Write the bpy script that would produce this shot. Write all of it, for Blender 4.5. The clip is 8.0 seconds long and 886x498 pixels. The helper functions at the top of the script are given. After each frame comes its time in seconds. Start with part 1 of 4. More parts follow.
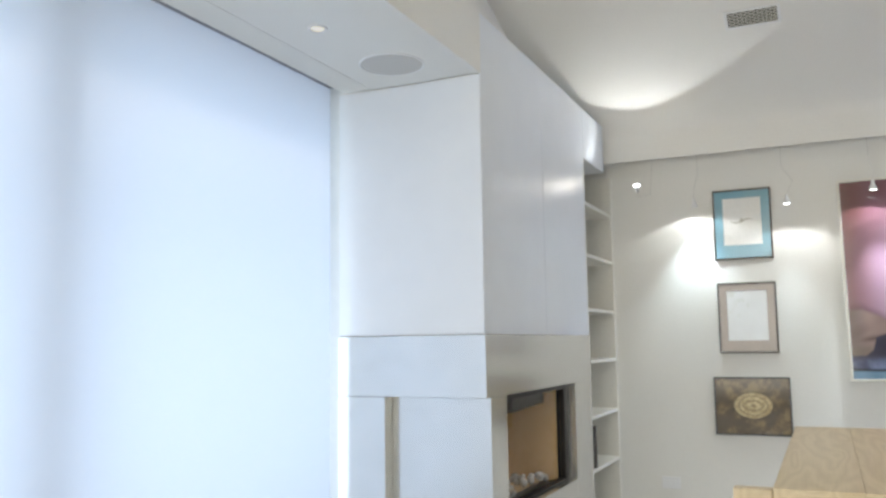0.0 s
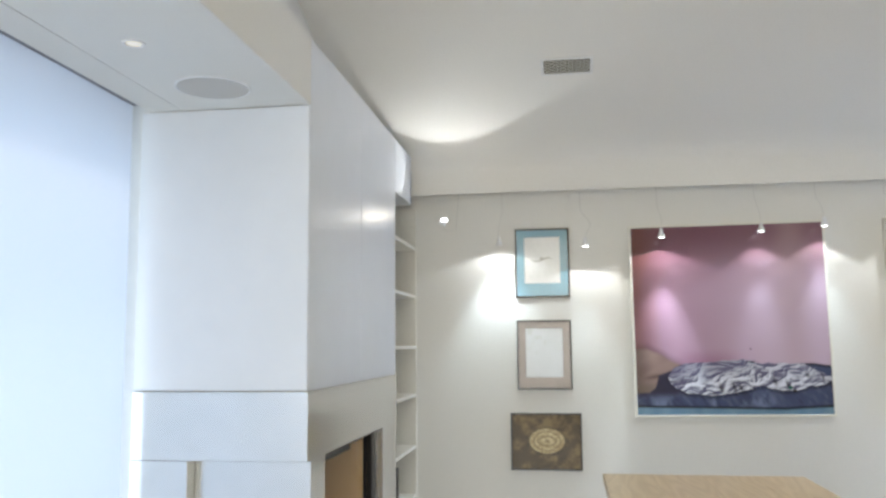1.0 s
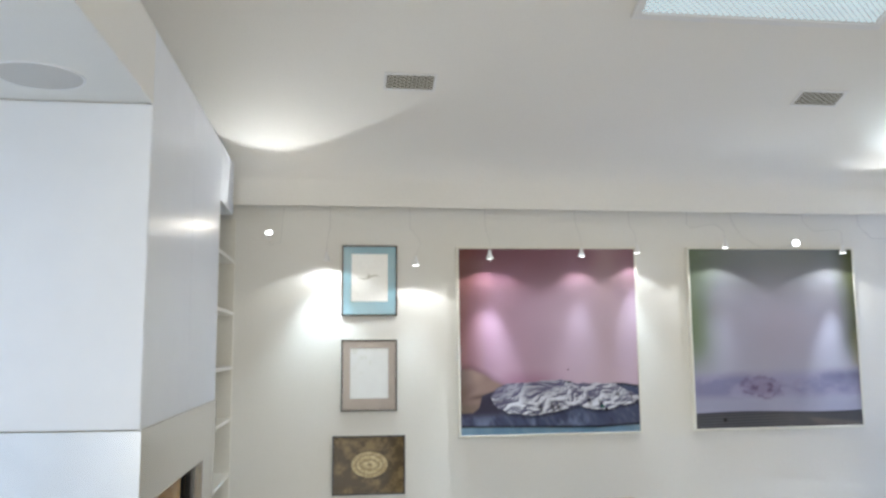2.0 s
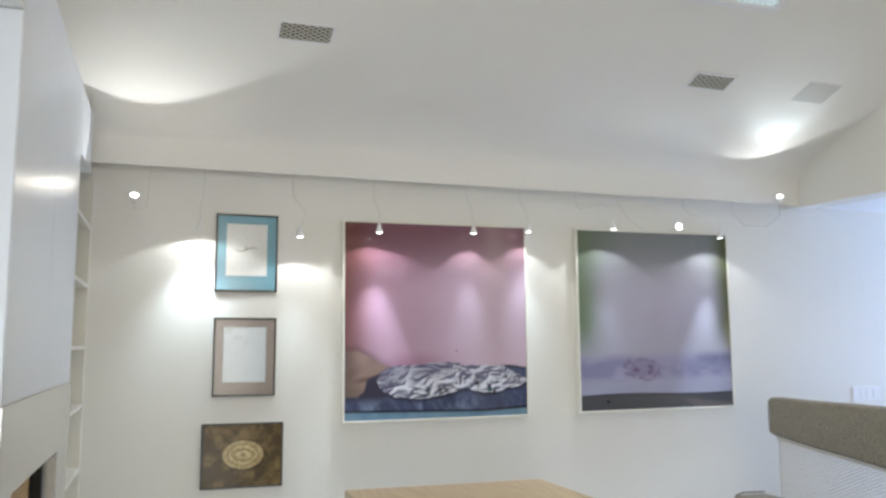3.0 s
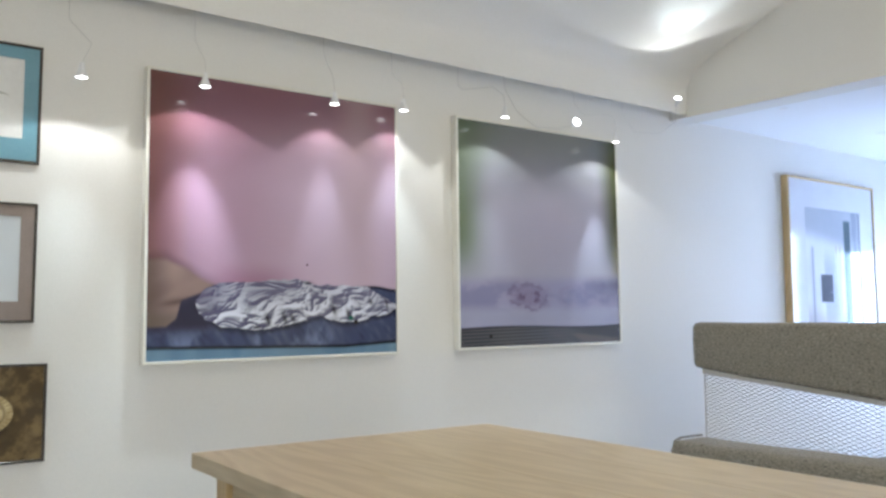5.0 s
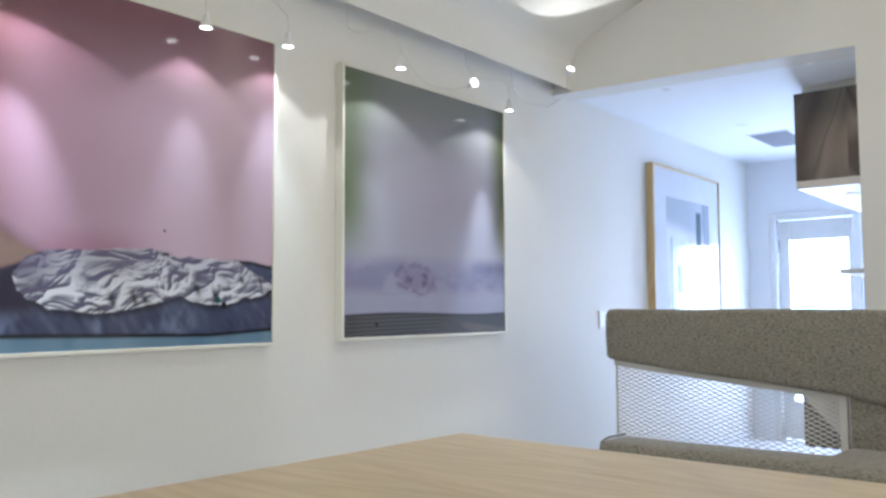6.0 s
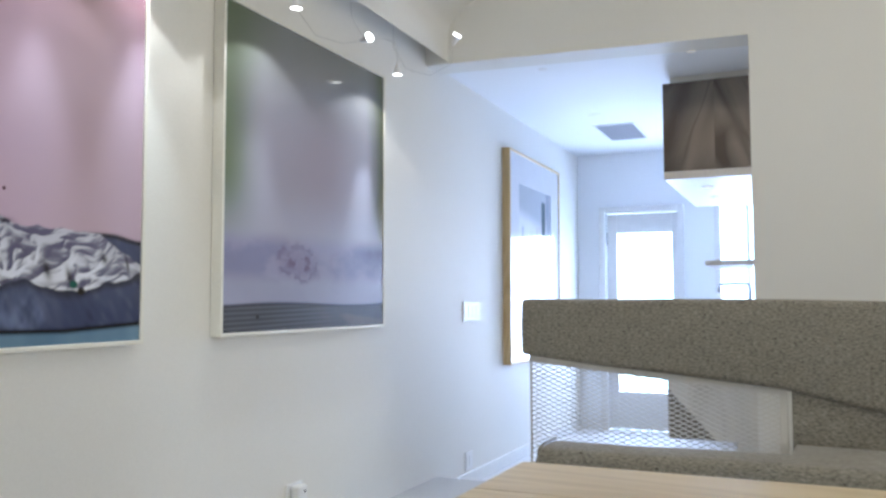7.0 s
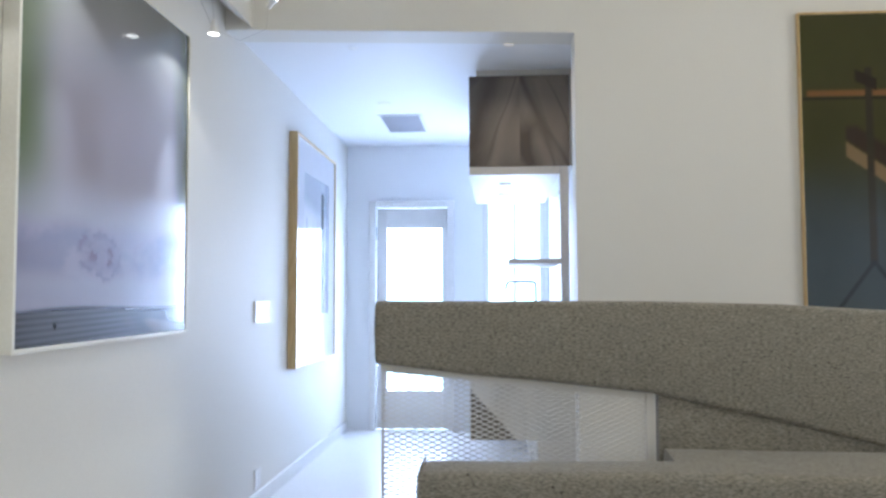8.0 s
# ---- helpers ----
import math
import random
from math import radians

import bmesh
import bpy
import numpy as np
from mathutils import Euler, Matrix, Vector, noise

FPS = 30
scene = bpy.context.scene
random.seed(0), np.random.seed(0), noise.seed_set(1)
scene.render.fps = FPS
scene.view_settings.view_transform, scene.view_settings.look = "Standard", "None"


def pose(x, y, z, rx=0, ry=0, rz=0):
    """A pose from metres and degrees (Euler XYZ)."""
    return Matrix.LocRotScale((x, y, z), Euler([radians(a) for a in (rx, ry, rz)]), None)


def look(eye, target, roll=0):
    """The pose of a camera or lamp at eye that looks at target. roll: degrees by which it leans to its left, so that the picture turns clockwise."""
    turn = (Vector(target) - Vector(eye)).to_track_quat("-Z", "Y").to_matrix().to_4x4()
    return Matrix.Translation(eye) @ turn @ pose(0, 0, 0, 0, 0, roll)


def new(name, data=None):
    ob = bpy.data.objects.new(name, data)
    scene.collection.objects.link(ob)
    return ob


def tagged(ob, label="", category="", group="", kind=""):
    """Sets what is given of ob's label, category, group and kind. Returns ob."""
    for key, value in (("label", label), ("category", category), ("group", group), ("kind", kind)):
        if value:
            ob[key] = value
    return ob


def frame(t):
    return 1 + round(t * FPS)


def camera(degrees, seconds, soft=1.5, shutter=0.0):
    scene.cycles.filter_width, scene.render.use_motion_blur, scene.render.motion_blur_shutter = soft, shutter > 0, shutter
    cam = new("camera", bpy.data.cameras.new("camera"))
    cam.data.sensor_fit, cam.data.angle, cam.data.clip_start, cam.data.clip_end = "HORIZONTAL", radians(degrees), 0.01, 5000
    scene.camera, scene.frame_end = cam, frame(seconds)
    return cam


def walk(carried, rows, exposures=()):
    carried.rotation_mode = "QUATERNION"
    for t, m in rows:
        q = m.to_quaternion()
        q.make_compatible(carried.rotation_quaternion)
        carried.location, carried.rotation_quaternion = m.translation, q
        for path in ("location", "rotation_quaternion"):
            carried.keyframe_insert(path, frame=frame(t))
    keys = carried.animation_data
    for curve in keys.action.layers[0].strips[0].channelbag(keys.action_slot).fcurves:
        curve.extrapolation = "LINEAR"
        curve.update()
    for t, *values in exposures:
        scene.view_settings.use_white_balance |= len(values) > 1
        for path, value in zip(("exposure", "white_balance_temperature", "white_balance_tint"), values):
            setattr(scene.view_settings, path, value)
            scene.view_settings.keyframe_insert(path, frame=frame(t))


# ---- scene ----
cam = camera(56.5, 8.0, soft=2.7)
METRES, EYE, TILT, LEAN, TURN = 5.4, 1.16, 0.0, 0.0, 24.8
ROWS = [
    (0.0, 0.0, 0.0, 0.0, 0.09, 6.47, 0.77),
    (0.5, -0.0225, 0.0225, 0.0216, -7.46, 6.47, 0.7),
    (1.0, -0.0471, 0.0507, 0.0425, -16.43, 6.51, 0.46),
    (1.5, -0.0672, 0.0789, 0.0556, -23.84, 6.58, 0.35),
    (2.0, -0.091, 0.1073, 0.0607, -31.83, 6.83, 0.25),
    (3.5, -0.0854, 0.2574, 0.0205, -47.58, 6.15, 0.15),
    (4.0, -0.0563, 0.3243, 0.0022, -52.17, 5.64, 0.28),
    (5.5, 0.0778, 0.5357, -0.0227, -66.2, 4.68, 0.23),
    (6.0, 0.1134, 0.6009, -0.0264, -74.67, 4.51, 0.03),
    (6.5, 0.1561, 0.6624, -0.0294, -83.29, 4.24, 0.01),
    (7.0, 0.1998, 0.7247, -0.0283, -90.72, 4.01, -0.01),
    (7.5, 0.2441, 0.7765, -0.0291, -99.52, 3.85, 0.12),
    (8.0, 0.2953, 0.8166, -0.0213, -111.0, 3.5, 0.15),
]
# the clip darkens a little as the bright hall comes into view
EXPOSURES = [(0.0, 0.02), (4.0, 0.02), (6.0, -0.03), (8.0, -0.11)]
walk(cam, [(t, pose(0, 0, EYE, TILT, LEAN, TURN) @ pose(METRES * x, METRES * y, METRES * z, 90 + pitch, roll, yaw)) for t, x, y, z, yaw, pitch, roll in ROWS], EXPOSURES)

# ---- world and light ----
world = bpy.data.worlds.new("world")
scene.world = world
world.use_nodes = True
sky = world.node_tree.nodes.new("ShaderNodeTexSky")
sky.sky_type, sky.sun_disc = "NISHITA", False
sky.sun_elevation, sky.sun_rotation = radians(35), radians(250)
world.node_tree.links.new(sky.outputs[0], world.node_tree.nodes["Background"].inputs[0])
world.node_tree.nodes["Background"].inputs[1].default_value = 0.1


def lamp(name, kind, m, energy, colour, **more):
    data = bpy.data.lights.new(name, kind)
    data.energy, data.color = energy, colour
    if kind == "AREA":
        data.shape, data.size, data.size_y = "RECTANGLE", more["w"], more["h"]
    if kind == "SPOT":
        data.spot_size, data.spot_blend, data.shadow_soft_size = radians(more["cone"]), more["blend"], more["r"]
    if kind == "SUN":
        data.angle = radians(more["wide"])
    ob = new(name, data)
    ob.matrix_world = m
    return ob


SUN = lamp("sun", "SUN", look((-8, 3, 6), (0, 2, 0)), 0.8, (1.0, 0.95, 0.88), wide=12)
DAY = (0.74, 0.85, 1.0)
DAY_HALL = (0.49, 0.625, 1.0)
# sky light in the openings: the wide window behind the blind, the far door, the kitchen window
lamp("window_daylight", "AREA", look((-3.1, 0.75, 0.95), (0, 0.75, 0.95)), 74, DAY, w=6.2, h=1.95)
lamp("door_daylight", "AREA", look((7.62, 5.44, 0.95), (0, 5.44, 0.95)), 88, DAY_HALL, w=0.62, h=1.75)
lamp("kitchen_daylight", "AREA", look((7.62, 4.52, 1.35), (0, 4.52, 1.35)), 60, DAY_HALL, w=0.60, h=1.3)
# added fill from behind the camera, no such source is seen
lamp("rear_fill", "AREA", look((-0.95, -2.72, 1.75), (-0.95, 0, 1.75)), 130, (1.0, 0.95, 0.84), w=2.5, h=2.9)

# ---- materials ----


def material(name):
    m = bpy.data.materials.new(name)
    m.use_nodes = True
    return m, m.node_tree.nodes, m.node_tree.links, m.node_tree.nodes["Principled BSDF"]


def put(bsdf, **values):
    for key, value in values.items():
        bsdf.inputs[key.replace("_", " ")].default_value = value


def grained(name, a, b, rough=0.6, scale=40.0, bump=0.05, stretch=(1, 1, 1), big=1.2, metal=0.0, detail=6.0, spread=(0.35, 0.65), spec=0.5, random_shift=False):
    """Two colours mixed by a fine and a coarse noise, with a fine bump."""
    m, n, l, p = material(name)
    tc = n.new("ShaderNodeTexCoord")
    mp = n.new("ShaderNodeMapping")
    mp.inputs["Scale"].default_value = stretch
    l.new(tc.outputs["Object"], mp.inputs["Vector"])
    if random_shift:
        info = n.new("ShaderNodeObjectInfo")
        mul = n.new("ShaderNodeMath")
        mul.operation = "MULTIPLY"
        mul.inputs[1].default_value = 37.0
        l.new(info.outputs["Random"], mul.inputs[0])
        l.new(mul.outputs[0], mp.inputs["Location"])
    fine = n.new("ShaderNodeTexNoise")
    fine.inputs["Scale"].default_value, fine.inputs["Detail"].default_value = scale, detail
    coarse = n.new("ShaderNodeTexNoise")
    coarse.inputs["Scale"].default_value, coarse.inputs["Detail"].default_value = big, 3
    l.new(mp.outputs[0], fine.inputs["Vector"])
    l.new(tc.outputs["Object"], coarse.inputs["Vector"])
    mix = n.new("ShaderNodeMix")
    mix.data_type = "FLOAT"
    mix.inputs[0].default_value = 0.4
    l.new(fine.outputs[0], mix.inputs[2])
    l.new(coarse.outputs[0], mix.inputs[3])
    ramp = n.new("ShaderNodeValToRGB")
    ramp.color_ramp.elements[0].position, ramp.color_ramp.elements[1].position = spread
    ramp.color_ramp.elements[0].color, ramp.color_ramp.elements[1].color = (*a, 1), (*b, 1)
    l.new(mix.outputs[0], ramp.inputs[0])
    l.new(ramp.outputs[0], p.inputs["Base Color"])
    bp = n.new("ShaderNodeBump")
    bp.inputs["Strength"].default_value, bp.inputs["Distance"].default_value = bump, 0.004
    l.new(fine.outputs[0], bp.inputs["Height"])
    l.new(bp.outputs[0], p.inputs["Normal"])
    put(p, Roughness=rough, Metallic=metal, Specular_IOR_Level=spec)
    return m


def wooden(name, dark, light, axis=1, rough=0.42):
    """Oak: long rings along one axis with fine pores, shifted board by board."""
    m, n, l, p = material(name)
    tc = n.new("ShaderNodeTexCoord")
    info = n.new("ShaderNodeObjectInfo")
    off = n.new("ShaderNodeCombineXYZ")
    mul = n.new("ShaderNodeMath")
    mul.operation = "MULTIPLY"
    mul.inputs[1].default_value = 23.0
    l.new(info.outputs["Random"], mul.inputs[0])
    for i in range(3):
        l.new(mul.outputs[0], off.inputs[i])
    add = n.new("ShaderNodeVectorMath")
    l.new(tc.outputs["Object"], add.inputs[0])
    l.new(off.outputs[0], add.inputs[1])
    sc = [5.0, 5.0, 5.0]
    sc[axis] = 0.62
    mp = n.new("ShaderNodeMapping")
    mp.inputs["Scale"].default_value = sc
    l.new(add.outputs[0], mp.inputs["Vector"])
    wave = n.new("ShaderNodeTexNoise")
    wave.inputs["Scale"].default_value, wave.inputs["Detail"].default_value = 1.1, 2
    wave.inputs["Distortion"].default_value = 0.6
    l.new(mp.outputs[0], wave.inputs["Vector"])
    rings = n.new("ShaderNodeMath")
    rings.operation = "MULTIPLY"
    rings.inputs[1].default_value = 11.0
    l.new(wave.outputs[0], rings.inputs[0])
    frac = n.new("ShaderNodeMath")
    frac.operation = "PINGPONG"
    frac.inputs[1].default_value = 0.5
    l.new(rings.outputs[0], frac.inputs[0])
    sp = [170.0, 170.0, 170.0]
    sp[axis] = 5.0
    mp2 = n.new("ShaderNodeMapping")
    mp2.inputs["Scale"].default_value = sp
    l.new(add.outputs[0], mp2.inputs["Vector"])
    pores = n.new("ShaderNodeTexNoise")
    pores.inputs["Scale"].default_value, pores.inputs["Detail"].default_value = 1.0, 4
    l.new(mp2.outputs[0], pores.inputs["Vector"])
    mix = n.new("ShaderNodeMix")
    mix.data_type = "FLOAT"
    mix.inputs[0].default_value = 0.42
    l.new(frac.outputs[0], mix.inputs[2])
    l.new(pores.outputs[0], mix.inputs[3])
    ramp = n.new("ShaderNodeValToRGB")
    ramp.color_ramp.elements[0].position, ramp.color_ramp.elements[1].position = 0.16, 0.55
    ramp.color_ramp.elements[0].color, ramp.color_ramp.elements[1].color = (*dark, 1), (*light, 1)
    l.new(mix.outputs[0], ramp.inputs[0])
    l.new(ramp.outputs[0], p.inputs["Base Color"])
    bp = n.new("ShaderNodeBump")
    bp.inputs["Strength"].default_value, bp.inputs["Distance"].default_value = 0.12, 0.002
    l.new(pores.outputs[0], bp.inputs["Height"])
    l.new(bp.outputs[0], p.inputs["Normal"])
    put(p, Roughness=rough)
    return m


def felted(name):
    """Speckled wool felt with dark flecks and a soft nap."""
    m, n, l, p = material(name)
    tc = n.new("ShaderNodeTexCoord")
    mp = n.new("ShaderNodeMapping")
    mp.inputs["Scale"].default_value = (1, 0.42, 1)
    l.new(tc.outputs["Object"], mp.inputs["Vector"])
    cols = []
    for s, d in ((105.0, 2.0), (165.0, 6.0), (26.0, 7.0)):
        t = n.new("ShaderNodeTexNoise")
        t.inputs["Scale"].default_value, t.inputs["Detail"].default_value = s, d
        l.new(mp.outputs[0], t.inputs["Vector"])
        cols.append(t)
    r1 = n.new("ShaderNodeValToRGB")
    r1.color_ramp.elements[0].position, r1.color_ramp.elements[1].position = 0.32, 0.72
    r1.color_ramp.elements[0].color, r1.color_ramp.elements[1].color = (0.185, 0.172, 0.142, 1), (0.41, 0.383, 0.325, 1)
    l.new(cols[1].outputs[0], r1.inputs[0])
    r2 = n.new("ShaderNodeValToRGB")
    r2.color_ramp.elements[0].position, r2.color_ramp.elements[1].position = 0.285, 0.33
    r2.color_ramp.elements[0].color, r2.color_ramp.elements[1].color = (0.22, 0.20, 0.18, 1), (1, 1, 1, 1)
    l.new(cols[0].outputs[0], r2.inputs[0])
    r3 = n.new("ShaderNodeValToRGB")
    r3.color_ramp.elements[0].color, r3.color_ramp.elements[1].color = (0.72, 0.73, 0.74, 1), (1.1, 1.08, 1.04, 1)
    l.new(cols[2].outputs[0], r3.inputs[0])
    prev = r1.outputs[0]
    for r in (r2, r3):
        mx = n.new("ShaderNodeMix")
        mx.data_type, mx.blend_type = "RGBA", "MULTIPLY"
        mx.inputs[0].default_value = 0.85
        l.new(prev, mx.inputs[6])
        l.new(r.outputs[0], mx.inputs[7])
        prev = mx.outputs[2]
    l.new(prev, p.inputs["Base Color"])
    bp = n.new("ShaderNodeBump")
    bp.inputs["Strength"].default_value, bp.inputs["Distance"].default_value = 0.5, 0.004
    l.new(cols[1].outputs[0], bp.inputs["Height"])
    l.new(bp.outputs[0], p.inputs["Normal"])
    put(p, Roughness=0.95, Specular_IOR_Level=0.15, Sheen_Weight=0.25, Sheen_Roughness=0.5)
    return m


def glowing(name, colour, strength):
    m, n, l, p = material(name)
    put(p, Base_Color=(*colour, 1), Emission_Color=(*colour, 1), Emission_Strength=strength)
    return m


def glazed(name, gloss=0.06):
    """A thin clear pane: mostly see-through, with a faint mirror."""
    m, n, l, p = material(name)
    clear = n.new("ShaderNodeBsdfTransparent")
    shine = n.new("ShaderNodeBsdfGlossy")
    shine.inputs["Roughness"].default_value = 0.02
    mix = n.new("ShaderNodeMixShader")
    mix.inputs[0].default_value = gloss
    l.new(clear.outputs[0], mix.inputs[1])
    l.new(shine.outputs[0], mix.inputs[2])
    l.new(mix.outputs[0], n["Material Output"].inputs[0])
    n.remove(p)
    return m


def printed(name, rough=0.06, spec=0.5):
    """A print behind acrylic: colours from the mesh's own colour layer, under a clear gloss."""
    m, n, l, p = material(name)
    at = n.new("ShaderNodeAttribute")
    at.attribute_name = "print"
    l.new(at.outputs["Color"], p.inputs["Base Color"])
    put(p, Roughness=rough, Specular_IOR_Level=spec)
    return m


PAINT = grained("wall_paint", (0.77, 0.757, 0.71), (0.81, 0.797, 0.75), 0.62, 160, 0.012, big=0.6, spec=0.3)
# lighter, bluer wall paint: the hall's daylight haze is put into the colour
HALL_LIFTED = grained("brightened_hall_paint", (0.84, 0.86, 0.88), (0.87, 0.89, 0.91), 0.6, 140, 0.01, big=0.6, spec=0.3)
CEIL = grained("ceiling_paint", (0.80, 0.783, 0.735), (0.84, 0.823, 0.775), 0.7, 120, 0.012, big=0.5, spec=0.3)
LACQUER = grained("white_lacquer", (0.715, 0.745, 0.78), (0.745, 0.775, 0.81), 0.42, 6, 0.002, big=0.8, spec=0.8)
put(LACQUER.node_tree.nodes["Principled BSDF"], Coat_Weight=0.5, Coat_Roughness=0.28)
SATIN = grained("white_satin", (0.74, 0.74, 0.725), (0.79, 0.79, 0.775), 0.45, 12, 0.0, big=1.0)
PEARL = grained("pearl_metal_panel", (0.69, 0.685, 0.66), (0.74, 0.735, 0.71), 0.22, 9, 0.0, big=1.0, metal=0.8)
LIMED = grained("cream_shelf_board", (0.76, 0.735, 0.66), (0.80, 0.775, 0.70), 0.5, 40, 0.01, big=1.0)
PLASTIC = grained("white_plastic", (0.78, 0.78, 0.77), (0.82, 0.82, 0.81), 0.35, 60, 0.01)
FLOOR = grained("grey_floor", (0.50, 0.50, 0.50), (0.58, 0.58, 0.58), 0.35, 60, 0.03, big=1.5)
PALE = grained("pale_floor", (0.74, 0.74, 0.74), (0.80, 0.80, 0.80), 0.3, 50, 0.02, big=1.0)
GREYMESH = grained("grille_grey", (0.53, 0.515, 0.48), (0.61, 0.595, 0.56), 0.6, 300, 0.1)
BLACK = grained("black_steel", (0.012, 0.011, 0.011), (0.03, 0.028, 0.026), 0.5, 80, 0.05, spec=0.25)
DARK = grained("dark_gap", (0.03, 0.03, 0.03), (0.05, 0.05, 0.05), 0.9, 50, 0.0)
TAN = grained("firebrick", (0.72, 0.46, 0.19), (0.84, 0.58, 0.28), 0.85, 45, 0.3, big=4)
STONE = grained("pale_pebble", (0.45, 0.42, 0.38), (0.75, 0.72, 0.68), 0.7, 60, 0.2, big=30, random_shift=True)
OAK = wooden("pale_oak", (0.58, 0.455, 0.275), (0.70, 0.57, 0.37))
OAK_END = wooden("oak_frame", (0.52, 0.36, 0.16), (0.68, 0.50, 0.26), axis=2)
FELT = felted("grey_felt")
WHITE_METAL = grained("white_metal", (0.72, 0.72, 0.70), (0.80, 0.80, 0.78), 0.4, 200, 0.02)
CREAM_METAL = grained("cream_metal", (0.68, 0.655, 0.59), (0.75, 0.725, 0.66), 0.45, 200, 0.02)
BEIGE = grained("beige_laminate", (0.62, 0.58, 0.52), (0.70, 0.66, 0.59), 0.5, 60, 0.02)
CHROME = grained("brushed_steel", (0.45, 0.46, 0.47), (0.55, 0.56, 0.57), 0.25, 200, 0.03, metal=1.0)
CREAM = grained("cream_frame", (0.76, 0.74, 0.65), (0.82, 0.80, 0.72), 0.45, 120, 0.02)
DARKWOOD = wooden("dark_frame", (0.018, 0.016, 0.012), (0.06, 0.05, 0.035), axis=2, rough=0.35)
WIRE = grained("grey_wire", (0.54, 0.53, 0.50), (0.62, 0.61, 0.58), 0.5, 200, 0.0)
VENTMETAL = grained("vent_grille", (0.44, 0.42, 0.36), (0.52, 0.50, 0.43), 0.5, 260, 0.1)
RETURN = grained("return_grille", (0.20, 0.20, 0.22), (0.26, 0.26, 0.28), 0.6, 300, 0.1)
LENS = glowing("lamp_lens", (0.93, 0.98, 1.0), 9.0)
DIFFUSER = glowing("skylight_pane", (0.62, 0.80, 0.88), 0.72)
GLASS = glazed("clear_glass")
PRINT = printed("acrylic_print", 0.11, 0.65)
MATTE = printed("framed_print", 0.10, 0.45)


def blind_cloth():
    """Roller blind: a pale weave that lets the daylight through."""
    m, n, l, p = material("blind_cloth")
    put(p, Base_Color=(0.84, 0.84, 0.84, 1), Roughness=0.7, Specular_IOR_Level=0.2)
    tr = n.new("ShaderNodeBsdfTranslucent")
    tr.inputs[0].default_value = (0.76, 0.82, 0.93, 1)
    mix = n.new("ShaderNodeMixShader")
    mix.inputs[0].default_value = 0.5
    tc = n.new("ShaderNodeTexCoord")
    w = n.new("ShaderNodeTexNoise")
    w.inputs["Scale"].default_value = 350
    l.new(tc.outputs["Object"], w.inputs["Vector"])
    bp = n.new("ShaderNodeBump")
    bp.inputs["Strength"].default_value, bp.inputs["Distance"].default_value = 0.1, 0.002
    l.new(w.outputs[0], bp.inputs["Height"])
    l.new(bp.outputs[0], p.inputs["Normal"])
    l.new(p.outputs[0], mix.inputs[1])
    l.new(tr.outputs[0], mix.inputs[2])
    l.new(mix.outputs[0], n["Material Output"].inputs[0])
    return m


BLIND = blind_cloth()


def veneer_panel(name, dark, light, middle, slant, bands, corner=None):
    """Feathered veneer, mirrored about its middle: soft slanting bands, a few dark seams, faint grain."""
    m, n, l, p = material(name)
    tc = n.new("ShaderNodeTexCoord")
    sep = n.new("ShaderNodeSeparateXYZ")
    l.new(tc.outputs["Object"], sep.inputs[0])

    def mth(op, a, b=0.0, c=0.0):
        k = n.new("ShaderNodeMath")
        k.operation = op
        for i, v in enumerate((a, b, c)):
            if isinstance(v, (int, float)):
                k.inputs[i].default_value = v
            else:
                l.new(v, k.inputs[i])
        return k.outputs[0]

    def noise(vec, scale, detail):
        t = n.new("ShaderNodeTexNoise")
        t.inputs["Scale"].default_value, t.inputs["Detail"].default_value = scale, detail
        l.new(vec, t.inputs["Vector"])
        return t.outputs[0]

    side = mth("SUBTRACT", sep.outputs[1], middle)
    u = mth("ABSOLUTE", side)
    bend = mth("MULTIPLY", mth("SUBTRACT", noise(tc.outputs["Object"], 2.2, 1), 0.5), 0.10)
    v = mth("ADD", mth("ADD", u, bend), mth("MULTIPLY", sep.outputs[2], slant))
    co = n.new("ShaderNodeCombineXYZ")
    l.new(v, co.inputs[0])
    l.new(mth("MULTIPLY", sep.outputs[2], 0.2), co.inputs[1])
    l.new(mth("MULTIPLY", mth("SIGN", side), 0.22), co.inputs[2])
    big, grain = noise(co.outputs[0], bands, 1), noise(co.outputs[0], 120.0, 3)
    seam = mth("MULTIPLY", mth("MAXIMUM", mth("SUBTRACT", 1.0, mth("MULTIPLY", mth("ABSOLUTE", mth("SUBTRACT", noise(co.outputs[0], bands * 1.3, 0), 0.52)), 13.0)), 0.0), 0.17)
    s = mth("SUBTRACT", mth("ADD", mth("MULTIPLY", big, 0.92), mth("MULTIPLY", grain, 0.08)), seam)
    # corner: the panel turns darker on one side of a slanting line
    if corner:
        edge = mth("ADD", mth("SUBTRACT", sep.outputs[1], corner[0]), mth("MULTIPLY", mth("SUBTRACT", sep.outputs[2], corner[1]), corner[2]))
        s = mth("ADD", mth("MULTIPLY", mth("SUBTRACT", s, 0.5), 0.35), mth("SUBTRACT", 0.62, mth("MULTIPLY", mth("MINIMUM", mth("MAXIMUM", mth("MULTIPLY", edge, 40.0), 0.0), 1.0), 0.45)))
    ramp = n.new("ShaderNodeValToRGB")
    ramp.color_ramp.elements[0].position, ramp.color_ramp.elements[1].position = 0.30, 0.62
    ramp.color_ramp.elements[0].color, ramp.color_ramp.elements[1].color = (*dark, 1), (*light, 1)
    l.new(s, ramp.inputs[0])
    l.new(ramp.outputs[0], p.inputs["Base Color"])
    put(p, Roughness=0.42)
    return m


